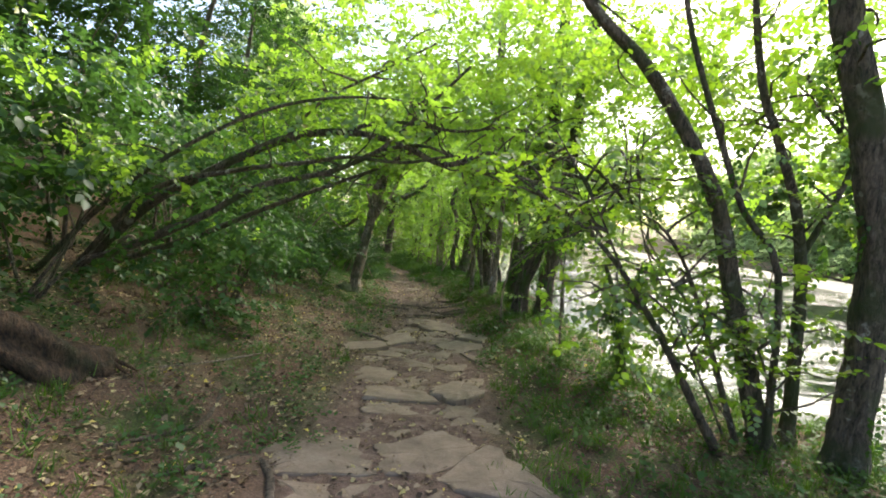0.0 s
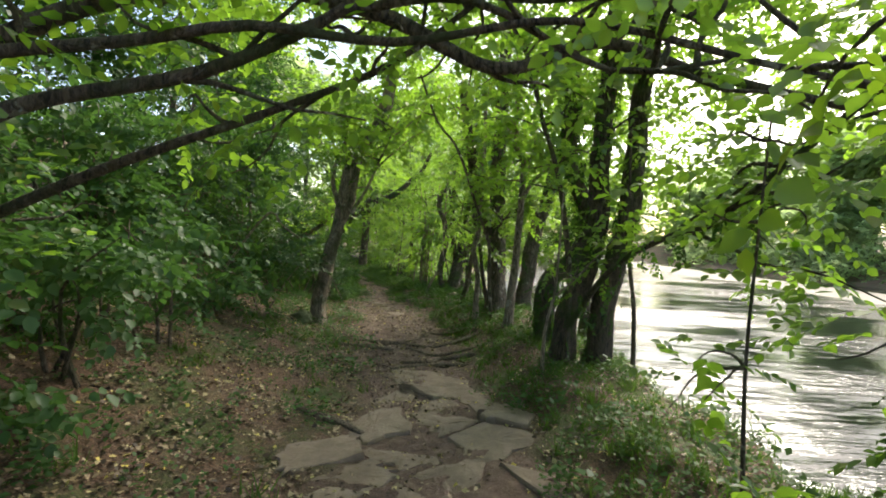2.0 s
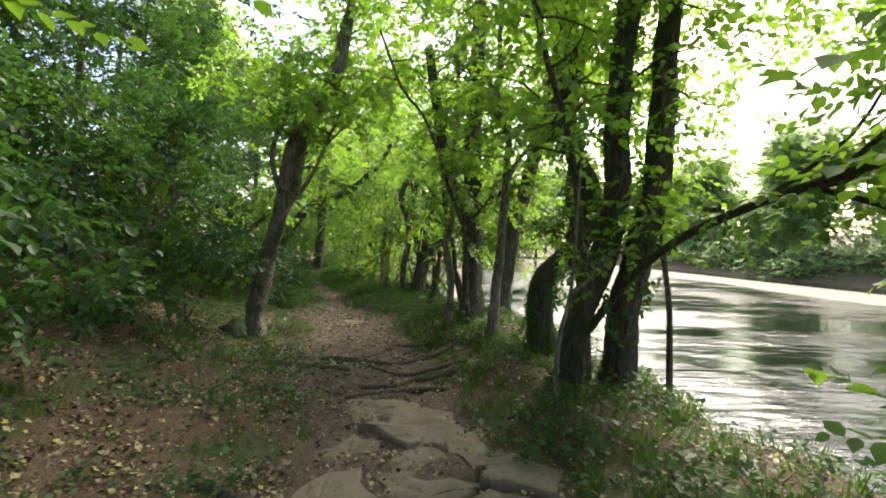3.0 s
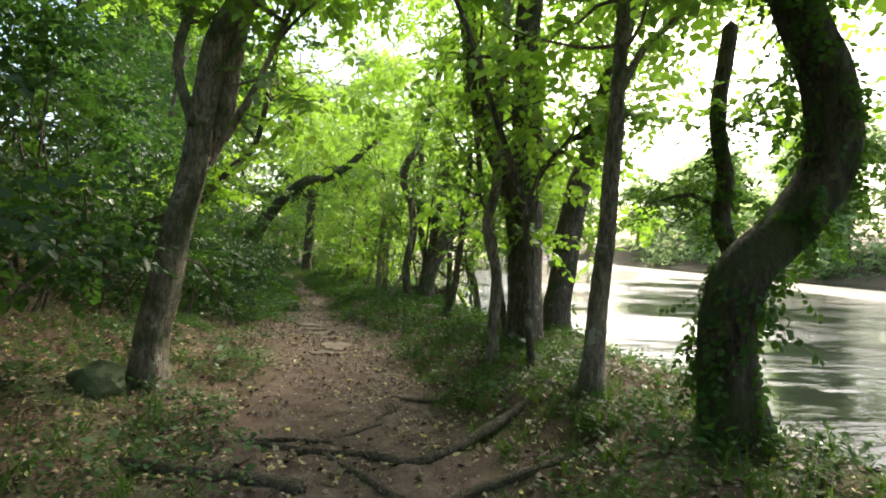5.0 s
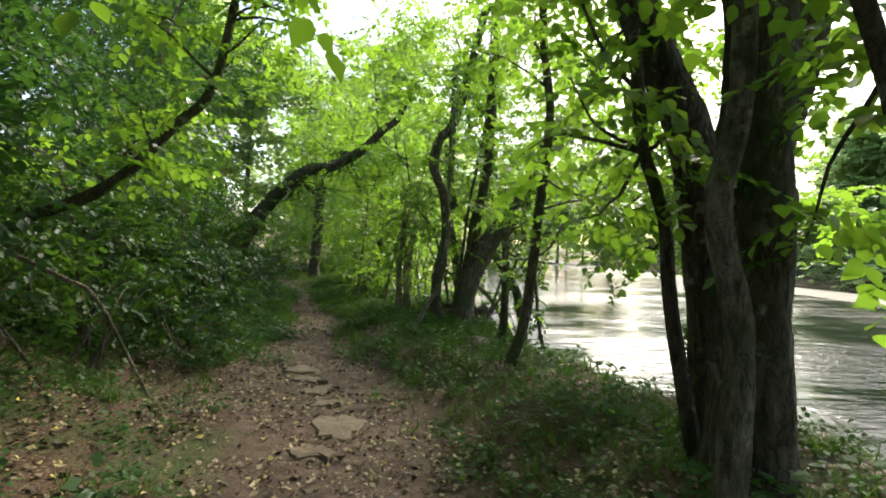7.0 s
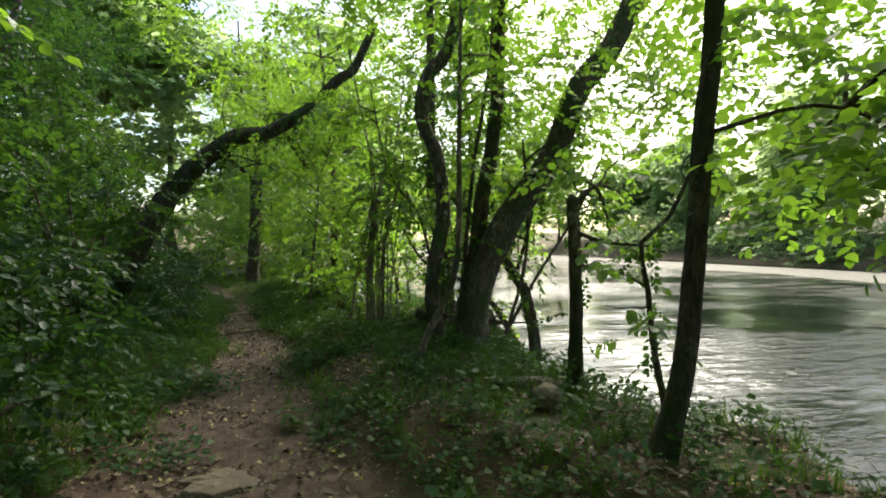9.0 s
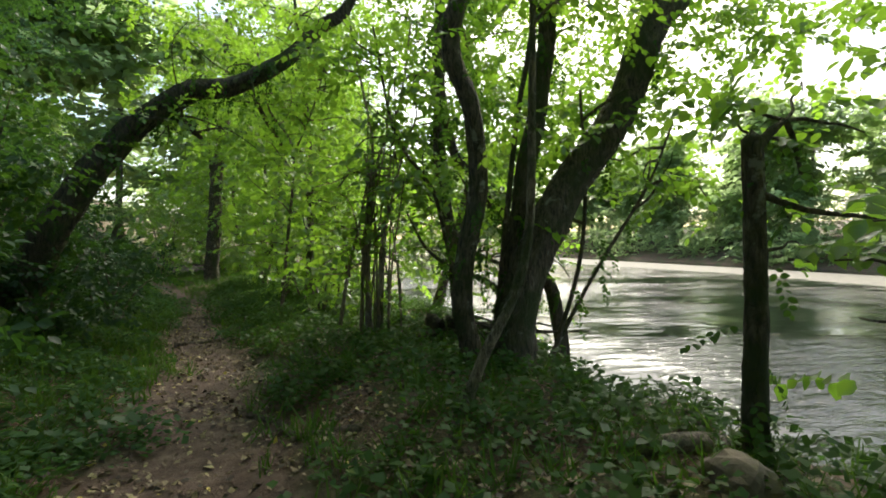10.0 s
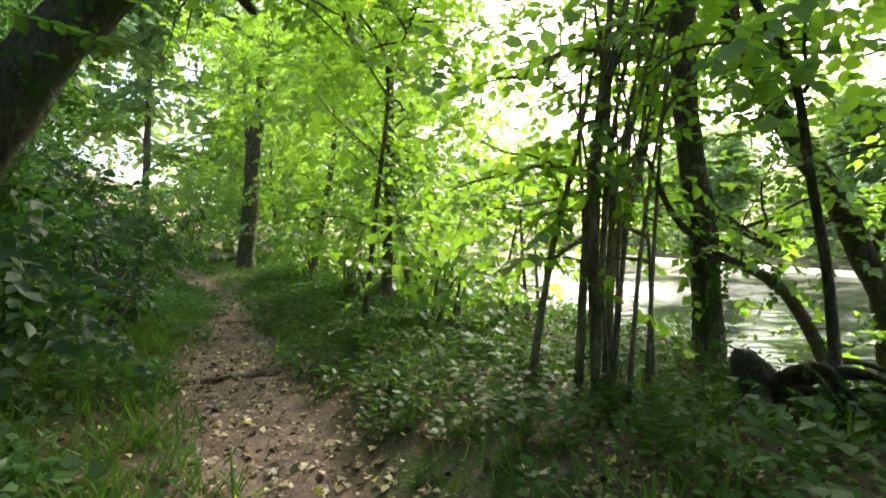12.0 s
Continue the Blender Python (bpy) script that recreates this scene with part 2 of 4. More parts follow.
# ---- leaves ----
KITE = np.array([(0, 0, 0), (0.30, 0.22, 0.05), (0.36, 0.58, 0.07), (0, 1.0, -0.10), (-0.36, 0.58, 0.07), (-0.30, 0.22, 0.05)])
KITE_F = np.array([(0, 1, 2, 3), (0, 3, 4, 5)])
LOZENGE = np.array([(0, 0, 0), (0.38, 0.46, 0.06), (0, 1.0, -0.08), (-0.38, 0.46, 0.06)])
LOZENGE_F = np.array([(0, 1, 2, 3)])
UNEVEN = np.array([(0.04, 0, 0), (0.42, 0.36, 0.07), (0.08, 1.0, -0.10), (-0.36, 0.62, 0.04)])
BLADE = np.array([(-0.036, 0, 0), (0.036, 0, 0), (0.010, 0.55, 0.80), (-0.010, 0.55, 0.80)])
BLADE_F = np.array([(0, 1, 2, 3)])


def turns(yaw, pitch, roll):
    """Rotation matrices: roll about y, then pitch about x, then yaw about z."""
    cy, sy, cp, sp, cr, sr = np.cos(yaw), np.sin(yaw), np.cos(pitch), np.sin(pitch), np.cos(roll), np.sin(roll)
    z, o = np.zeros_like(yaw), np.ones_like(yaw)
    rz = np.stack([cy, -sy, z, sy, cy, z, z, z, o], -1).reshape(-1, 3, 3)
    rx = np.stack([o, z, z, z, cp, -sp, z, sp, cp], -1).reshape(-1, 3, 3)
    ry = np.stack([cr, z, sr, z, o, z, -sr, z, cr], -1).reshape(-1, 3, 3)
    return rz @ rx @ ry


def spray_template(count, length, leaf, seed, shape=KITE, shape_f=KITE_F):
    """A twig's worth of leaves, alternate along its length, tip towards +y."""
    r = np.random.default_rng(seed)
    s = np.linspace(0.12, 1, count)
    side = np.where(np.arange(count) % 2, 1.0, -1.0)
    yaw = -side * r.uniform(0.6, 1.25, count)
    yaw[-1] = 0
    rot = turns(yaw, r.normal(-0.25, 0.25, count), r.normal(0, 0.35, count))
    size = leaf * r.uniform(0.65, 1.15, count)
    pos = np.stack([r.normal(0, 0.02, count) * length, s * length, -0.14 * length * s ** 2], -1)
    v = np.einsum("nij,kj->nki", rot, shape) * size[:, None, None] + pos[:, None]
    f = shape_f[None] + (np.arange(count) * len(shape))[:, None, None]
    return v.reshape(-1, 3), f.reshape(-1, 4)


def scatter(templates, pos, yaw, pitch, roll, size):
    """Many copies of small shapes, joined: vertices and quads."""
    vs, fs, off = [], [], 0
    pick = np.arange(len(pos)) % len(templates)
    for i, (tv, tf) in enumerate(templates):
        k = pick == i
        if not k.any():
            continue
        rot = turns(yaw[k], pitch[k], roll[k])
        v = np.einsum("nij,kj->nki", rot, tv) * size[k][:, None, None] + pos[k][:, None]
        f = tf[None] + (np.arange(k.sum()) * len(tv))[:, None, None] + off
        vs.append(v.reshape(-1, 3)), fs.append(f.reshape(-1, 4))
        off += k.sum() * len(tv)
    return np.vstack(vs), np.vstack(fs)


SPRAYS = [spray_template(13, 0.55, 0.094, i) for i in range(6)]
SPRAYS_BIG = [spray_template(13, 0.65, 0.102, 20 + i) for i in range(5)]
SPRAYS_LIGHT = [spray_template(15, 0.6, 0.10, 60 + i, LOZENGE, LOZENGE_F) for i in range(6)]
SPRAYS_FAR = [spray_template(12, 1.6, 0.42, 40 + i, LOZENGE, LOZENGE_F) for i in range(5)]


def sprays_object(name, pos, mat, templates=SPRAYS, parent=None, droop=-0.15, size=1.0, rng=RNG, outward=None, label=""):
    n = len(pos)
    yaw = rng.uniform(0, 6.283, n)
    if outward is not None:
        d = pos - np.asarray(outward)
        yaw = np.arctan2(-d[:, 0], d[:, 1]) + rng.normal(0, 0.7, n)
    v, f = scatter(templates, pos, yaw, rng.normal(droop, 0.35, n), rng.normal(0, 0.4, n), size * rng.uniform(0.7, 1.2, n))
    return mesh_object(name, v, f, mat, parent, False, label)


def in_ball(n, centre, radii, rng=RNG, shell=0.0):
    d = rng.normal(0, 1, (n, 3))
    d /= np.linalg.norm(d, axis=1)[:, None]
    r = (shell ** 3 + (1 - shell ** 3) * rng.uniform(0, 1, n)) ** (1 / 3)
    return np.asarray(centre) + d * r[:, None] * np.asarray(radii)


def clumped(n, centre, radii, rng=RNG, shell=0.3, each=15, loose=0.2):
    """Places gathered in clumps inside an ellipsoid, with gaps between them."""
    hubs = in_ball(max(3, n // each), centre, radii, rng, shell)
    p = hubs[rng.integers(len(hubs), size=n)]
    return p + rng.normal(0, loose, (n, 3)) * np.minimum(np.asarray(radii), 1.6) * np.array([1.0, 1.0, 0.6])


# ---- the ground ----
def smoothstep(a, b, x):
    t = np.clip((x - a) / (b - a), 0, 1)
    return t * t * (3 - 2 * t)


def path_x(y):
    return np.interp(y, [-5, 0, 5, 8, 11, 14, 16, 18, 21, 24, 28, 31, 36, 40], [-0.3, -0.3, -0.2, -0.1, -0.45, -0.7, -0.9, -1.5, -1.95, -2.3, -3.1, -3.75, -5.5, -7.2])


def path_half(y):
    return np.interp(y, [0, 6, 10, 13, 16, 17.3, 18.6, 20, 22, 26, 32], [0.9, 0.9, 0.75, 0.8, 0.8, 1.0, 0.75, 0.5, 0.42, 0.38, 0.35])


def bank_x(y):
    return np.interp(y, [-40, 0, 4.5, 6.5, 8.6, 10, 12, 15, 17, 18.5, 20.2, 21.5, 25, 30, 40, 80], [5, 4.6, 4.2, 2.6, 2.75, 2.7, 2.45, 2.5, 2.0, 1.85, 1.45, 1.7, 1.8, 1.6, 1.6, 4])


def wobble(x, y):
    return (0.5 * np.sin(1.9 * x + 0.7 * y) + 0.35 * np.sin(3.7 * y - 1.3 * x + 1) + 0.3 * np.sin(5.3 * x + 4.1 * y + 2) + 0.2 * np.sin(9.1 * x - 7.3 * y))


def ground_z(x, y):
    x, y = np.asarray(x, float), np.asarray(y, float)
    base = -0.45 - 0.026 * np.clip(y, -10, 32)
    off = x - path_x(y)
    left = np.clip(-off - path_half(y) - 0.5, 0, 60)
    z = base + 0.30 * np.clip(left, 0, 1.4) + 0.48 * np.clip(left - 1.4, 0, 12) + 0.12 * np.clip(left - 13.4, 0, 60)
    z = z - 0.05 * (1 - smoothstep(path_half(y) * 0.6, path_half(y) + 0.4, np.abs(off)))
    berm = np.interp(y, [0, 4, 5.5, 8, 10, 13, 15, 17, 20, 24, 30], [0, 0.05, 0.16, 0.2, 0.25, 0.36, 0.34, 0.2, 0.18, 0.18, 0.1])
    z = z + berm * smoothstep(path_half(y), path_half(y) + 1.0, off)
    z = z + 0.035 * wobble(x, y) * (0.5 + smoothstep(0.2, 1.2, np.abs(off)))
    edge = bank_x(y) + 0.13 * np.sin(2.6 * y) + 0.08 * np.sin(6.1 * y + 1)
    bed = WATER - 0.6
    z = z + (bed - z) * smoothstep(edge - 0.35, edge + 0.75, x)
    bar = smoothstep(22, 26, x + 1.5 * np.sin(0.11 * y)) * (1 - smoothstep(33, 36, x))
    z = np.where(x > 12, bed + (WATER + 0.16 - bed) * bar, z)
    shore = smoothstep(40, 44, x)
    z = np.where(x > 36, z + shore * (3.0 + 0.05 * (x - 40)), z)
    return z


def axis(fine0, fine1, step, lo, hi):
    mid = np.arange(fine0, fine1 + 1e-6, step)
    def out(a, b):
        d, v, s = [], a, step
        sign = 1 if b > a else -1
        while (b - v) * sign > 0:
            s *= 1.22
            v += sign * s
            d.append(v)
        return d
    return np.array(out(fine0, lo)[::-1] + mid.tolist() + out(fine1, hi))


def build_ground():
    xs, ys = axis(-5, 5, 0.11, -900, 900), axis(-1, 32, 0.12, -900, 900)
    X, Y = np.meshgrid(xs, ys)
    Z = ground_z(X, Y)
    near = (np.abs(X) < 8) & (Y > -4) & (Y < 40)
    Z = Z + np.where(near, 0.012 * np.random.default_rng(3).normal(0, 1, Z.shape), 0)
    nx, ny = len(xs), len(ys)
    a = (np.arange(ny - 1)[:, None] * nx + np.arange(nx - 1)[None]).ravel()
    faces = np.stack([a, a + 1, a + nx + 1, a + nx], -1)
    g = mesh_object("ground", np.stack([X, Y, Z], -1).reshape(-1, 3), faces, SOIL, None, True)
    g.data.materials.append(GRAVEL)
    fx = (X[:-1, :-1] + X[1:, 1:]).ravel() / 2
    g.data.polygons.foreach_set("material_index", ((fx > 20) & (fx < 38.5)).astype(np.int32))
    at = g.data.attributes.new("trodden", "FLOAT", "POINT")
    off = np.abs(X - path_x(Y)) + 0.12 * wobble(X * 2, Y * 2)
    t = (1 - smoothstep(path_half(Y) * 0.75, path_half(Y) + 0.25, off)) * (Y < 60)
    at.data.foreach_set("value", t.ravel().astype(np.float32))
    tagged(g, "woodland ground with bare trodden earth path", "ground", kind="structure")


build_ground()


def build_river():
    xs, ys = axis(1, 12, 0.5, -60, 900), axis(0, 40, 0.5, -900, 900)
    X, Y = np.meshgrid(xs, ys)
    nx, ny = len(xs), len(ys)
    a = (np.arange(ny - 1)[:, None] * nx + np.arange(nx - 1)[None]).ravel()
    faces = np.stack([a, a + 1, a + nx + 1, a + nx], -1)
    Z = np.full(X.shape, WATER) + 0.01 * wobble(X, Y)
    r = mesh_object("water", np.stack([X, Y, Z], -1).reshape(-1, 3), faces, WATER_MAT, None, True)
    tagged(r, "rippled grey-green river reflecting the bright sky", "river", kind="structure")


build_river()


# ---- trees ----
def on_ground(pts, sink=0.12):
    """The control points with the first one let down into the ground."""
    p = [np.array(q, float) for q in pts]
    z = float(ground_z(p[0][0], p[0][1])) - sink
    if p[0][2] > z + 0.25:
        p.insert(0, np.array((p[0][0], p[0][1], z)))
    else:
        p[0][2] = z
    return p


def twigs(lines, count, reach, rng, up=0.35, start=0.35, spread=None):
    """Side branches off the lines: their lines, and the places along their outer parts for leaves."""
    out, spots = [], []
    for _ in range(count):
        ln = lines[rng.integers(len(lines))]
        i = int(rng.uniform(start, 1) * (len(ln) - 1))
        p = ln[i]
        a = rng.uniform(0, 6.283)
        if spread is not None:
            a = spread[0] + rng.normal(0, spread[1])
        d = np.array([math.cos(a), math.sin(a), rng.normal(up, 0.3)])
        L = reach * rng.uniform(0.45, 1.1)
        pts, q = [p], p
        for k in range(5):
            d = d + rng.normal(0, 0.28, 3) + np.array([0, 0, -0.04 * k])
            d /= np.linalg.norm(d)
            q = q + d * L / 5
            pts.append(q)
        s = smooth_line(pts, 0.25)
        out.append(s)
        for t in rng.uniform(0.3, 1.0, max(3, int(5 * L))):
            spots.append(s[int(t * (len(s) - 1))])
    return out, np.array(spots)


def tree(label, stems, bark=BARK, leaf=LEAF, branches=14, reach=1.6, dense=2, crowns=(), ivy=0, seed=1, sides=10, templates=SPRAYS, start=0.4, name="tree", up=0.35, size=1.0, category="tree", more=(), step=0.07):
    """stems: (points, base radius, top radius, whether it rises from the ground). crowns: (centre, radii, sprays)."""
    rng = np.random.default_rng(seed)
    foot = on_ground(stems[0][0])[0]
    root = new(name)
    root.location = (foot[0], foot[1], foot[2])
    lines = []
    for i, (pts, r0, r1, rooted) in enumerate(stems):
        p = on_ground(pts) if rooted else [np.array(q, float) for q in pts]
        ln = smooth_line(p, step if r0 > 0.06 else max(step, 0.14))
        lines.append(ln)
        v, f, c = tube(ln, r0, r1, sides if r0 > 0.10 else (10 if r0 > 0.05 else 7), 0.15 if r0 > 0.05 else 0.06, 0.55 if rooted and r0 > 0.06 else 0.0, seed + i)
        part = tubes_object("trunk" if rooted else "limb", [(v - foot, f, c)], bark, root)
    if branches:
        bl, spots = twigs(lines, branches, reach, rng, up, start)
        twig_ob = tubes_object("twig_growth", [tuple((tb[0] - foot, tb[1], tb[2])) for tb in (tube(b, 0.016 * reach ** 0.5, 0.004, 4, 0.04, 0, k) for k, b in enumerate(bl))], bark, root)
        tagged(twig_ob, "fine bare twigs", kind="stuff")
        places = np.repeat(spots, dense, axis=0)
        places = places + rng.normal(0, 0.12, places.shape)
    else:
        places = np.zeros((0, 3))
    for centre, radii, n in (*crowns, *more):
        places = np.vstack([places, clumped(n, centre, radii, rng)])
    if len(places):
        sprays_object("crown", places - foot, leaf, templates, root, rng=rng, size=size)
    if ivy:
        ln = np.vstack([l[: int(len(l) * 0.8)] for l in lines])
        p = ln[rng.integers(len(ln), size=ivy)]
        a = rng.uniform(0, 6.283, ivy)
        r = stems[0][1] * 1.05
        p = p + np.stack([np.cos(a) * r, np.sin(a) * r, rng.normal(0, 0.08, ivy)], -1)
        sprays_object("ivy", p - foot, LEAF_IVY, SPRAYS, root, droop=-0.9, size=0.55, rng=rng, label="dark glossy ivy leaves")
    tagged(root, label, category)
    return root


def leafy(label, places, leaf, templates=SPRAYS, name="shrub", seed=1, stems=5, height=1.0, size=1.0, droop=-0.15, category="shrub", spread=0.5):
    """A shrub: several stems from one foot, and leaves at the given places."""
    rng = np.random.default_rng(seed)
    c = places.mean(0)
    foot = np.array([c[0], c[1], float(ground_z(c[0], c[1])) - 0.05])
    root = new(name)
    root.location = foot
    for k in range(stems):
        t = places[rng.integers(len(places))]
        a = foot + np.array([rng.normal(0, 0.15), rng.normal(0, 0.15), 0])
        m = (a + t) / 2 + np.array([rng.normal(0, 0.1), rng.normal(0, 0.1), 0.15 * height])
        tubes_object("stem", [tube(smooth_line([a, m, t], 0.25) - foot, 0.02 * height ** 0.5, 0.005, 5, 0.05, 0, k)], BARK, root)
    sprays_object("foliage", places - foot, leaf, templates, root, droop, size, rng, outward=None)
    tagged(root, label, category)
    return root


# ---- trees along the bank ----
tree("leaning pale-barked tree with twisting double stem", [
    ([(-2.31, 13.40, -0.3), (-2.11, 13.40, 0.76), (-1.97, 13.40, 1.38), (-1.91, 13.40, 1.89), (-1.79, 13.40, 2.47), (-1.43, 13.40, 2.96), (-1.1, 13.3, 3.6), (-0.9, 13.2, 5.2)], 0.145, 0.05, True),
    ([(-1.97, 13.50, 1.30), (-1.79, 13.50, 1.69), (-1.73, 13.50, 2.16), (-1.61, 13.50, 2.75), (-1.30, 13.50, 3.48), (-1.0, 13.7, 5)], 0.10, 0.03, False),
    ([(-1.98, 13.30, 1.60), (-2.12, 13.30, 2.08), (-2.06, 13.30, 2.47), (-1.91, 13.30, 2.87), (-1.90, 13.30, 3.6)], 0.05, 0.025, False),
    ([(-1.75, 13.40, 1.50), (-1.48, 13.30, 1.93), (-1.23, 13.30, 2.54), (-0.9, 13.2, 3.3)], 0.04, 0.015, False)],
    BARK_PALE, LEAF, 26, 1.5, 2, [((-1.6, 13.4, 5.6), (2.2, 2.2, 1.3), 100)], 25, 11, 22, start=0.45, more=[((-1.6, 11.0, 4.5), (2.6, 2.0, 1.0), 150), ((-0.6, 15.8, 4.4), (2.0, 2.0, 0.9), 110)])
tree("tall straight dark-barked alder on the bank", [
    ([(1.32, 14.20, -0.4), (1.30, 14.20, 0.80), (1.26, 14.20, 1.86), (1.23, 14.20, 2.92), (1.27, 14.20, 4.0), (1.3, 14.3, 7.5)], 0.19, 0.09, True),
    ([(1.53, 14.75, -0.5), (1.44, 14.70, 0.18), (1.36, 14.70, 0.79), (1.23, 14.70, 1.40), (1.01, 14.70, 1.83), (0.8, 14.7, 2.4), (0.4, 14.6, 4.5)], 0.15, 0.08, True)],
    BARK, LEAF, 22, 1.8, 2, [((1.2, 14.2, 7), (2.2, 2.2, 1.8), 90)], 60, 12, 22, start=0.55, more=[((0.5, 14.6, 4.3), (2.2, 2.4, 1.2), 260), ((2.4, 13.6, 5.2), (1.8, 2.2, 1.2), 120)])
tree("thin dark slanting stem beside the path", [
    ([(1.10, 13.20, -0.4), (1.01, 13.20, 0.51), (0.97, 13.20, 1.04), (0.70, 13.20, 1.73), (0.48, 13.20, 2.35), (0.22, 13.20, 2.92), (-0.14, 13.20, 3.34), (-0.5, 13.2, 4.2)], 0.04, 0.02, True),
    ([(0.97, 13.2, 1.04), (1.25, 13.2, 1.5), (1.5, 13.1, 1.75)], 0.02, 0.01, False)],
    BARK, LEAF, 16, 1.1, 2, (), 0, 13, 8)
tree("slender wavy pale sapling", [([(0.84, 13.70, -0.3), (0.85, 13.70, 0.34), (0.74, 13.70, 0.85), (0.82, 13.70, 1.30), (0.82, 13.70, 2.40), (0.86, 13.70, 3.18), (0.8, 13.8, 4.6)], 0.065, 0.03, True)],
     BARK_PALE, LEAF, 14, 1.2, 2, (), 0, 14, 10, start=0.55)
tree("slender lichen-spotted tree with forked top", [
    ([(1.24, 12.30, -0.44), (1.32, 12.30, 0.38), (1.37, 12.30, 1.07), (1.40, 12.30, 1.81), (1.41, 12.30, 2.46), (1.26, 12.30, 2.90), (1.2, 12.2, 4.6)], 0.085, 0.03, True),
    ([(1.40, 12.30, 1.80), (1.60, 12.30, 2.18), (1.91, 12.30, 2.50), (2.3, 12.2, 3.2)], 0.04, 0.015, False)],
    BARK_PALE, LEAF, 20, 1.4, 2, (), 0, 15, 10, start=0.5, more=[((-0.5, 11.5, 6.2), (2.4, 2.2, 1.0), 90), ((2.4, 12.6, 3.2), (1.3, 1.4, 0.9), 50), ((3.0, 11.6, 1.9), (0.8, 0.9, 0.5), 30)])
tree("dark leaning trunk behind the alder", [([(2.20, 15.60, -0.4), (2.42, 15.60, 1.26), (2.67, 15.60, 2.07), (3.00, 15.60, 3.52), (3.16, 15.60, 4.33), (3.4, 15.7, 6.5)], 0.19, 0.09, True)],
     BARK, LEAF, 18, 1.8, 2, (), 40, 16, 22, start=0.5, more=[((0.2, 16.0, 6.6), (2.5, 2.4, 1.0), 110), ((3.0, 17.8, 5.2), (2.0, 2.4, 1.3), 170), ((4.0, 16.4, 3.8), (1.9, 2.2, 1.8), 110), ((3.4, 16.0, 1.4), (0.8, 0.9, 0.7), 60)])
tree("mossy ivy-clad trunk bent over the water", [
    ([(1.78, 11.40, -0.5), (1.67, 11.40, 0.08), (1.76, 11.40, 0.50), (2.08, 11.40, 0.83), (2.34, 11.40, 1.23), (2.28, 11.40, 1.72), (2.04, 11.40, 2.19), (1.94, 11.40, 2.7), (2.0, 11.5, 5)], 0.16, 0.085, True)],
    BARK_MOSS, LEAF, 14, 1.6, 2, (), 330, 17, 22, start=0.6, more=[((3.4, 12.6, 3.2), (1.5, 2.0, 1.2), 60)])
tree("massive old double-trunked tree on the bank edge", [
    ([(1.62, 10.10, -0.4), (1.66, 10.10, 0.1), (1.84, 10.10, 0.6), (1.98, 10.10, 1.1), (2.02, 10.10, 1.6), (2.0, 10.1, 2.3), (2.1, 10.1, 3.8), (2.2, 10.2, 6.5)], 0.145, 0.09, True),
    ([(2.08, 10.05, -0.4), (2.12, 10.0, 0.3), (2.24, 9.98, 0.9), (2.40, 10.0, 1.6), (2.55, 10.1, 3.5), (2.8, 10, 6)], 0.16, 0.09, True),
    ([(1.62, 9.80, 0.05), (1.72, 9.2, 0.62), (1.80, 8.6, 0.98), (1.86, 7.9, 1.2), (1.88, 7.3, 1.32), (1.82, 6.85, 1.42), (1.9, 6.3, 1.75), (2.2, 5.9, 2.2)], 0.042, 0.02, False)],
    BARK_MOSS, LEAF, 30, 1.5, 2, [((2.2, 10, 5.5), (2, 2, 1.6), 70)], 120, 18, 22, start=0.45, more=[((3.7, 10.8, 3.8), (1.7, 2.3, 1.6), 220), ((1.6, 8.4, 3.6), (1.8, 1.5, 0.9), 80)])
tree("dark twisted climbing stem on the bank", [([(1.59, 9.80, -0.3), (1.57, 9.80, 0.76), (1.38, 9.80, 1.90), (1.11, 9.80, 2.71), (0.92, 9.80, 3.38), (0.64, 9.80, 3.9)], 0.045, 0.025, True)],
     BARK, LEAF, 12, 1.2, 2, (), 0, 19, 8, start=0.5)
tree("thin straight stem at the water's edge", [([(2.40, 9.60, -0.6), (2.36, 9.60, 0.31), (2.25, 9.60, 1.12), (2.2, 9.6, 2.6)], 0.035, 0.015, True)], BARK, LEAF, 8, 0.9, 2, (), 0, 20, 8)

tree("slim pale forked sapling before the old trunks", [
    ([(1.17, 9.35, -0.6), (1.18, 9.35, 0.04), (1.27, 9.35, 0.47), (1.30, 9.35, 0.95), (1.32, 9.35, 1.7)], 0.026, 0.010, True),
    ([(1.27, 9.35, 0.47), (1.42, 9.33, 0.60), (1.58, 9.3, 0.78), (1.95, 9.3, 1.2)], 0.017, 0.007, False)], BARK_PALE, LEAF, 3, 0.35, 1, (), 0, 51, 8, size=0.7)

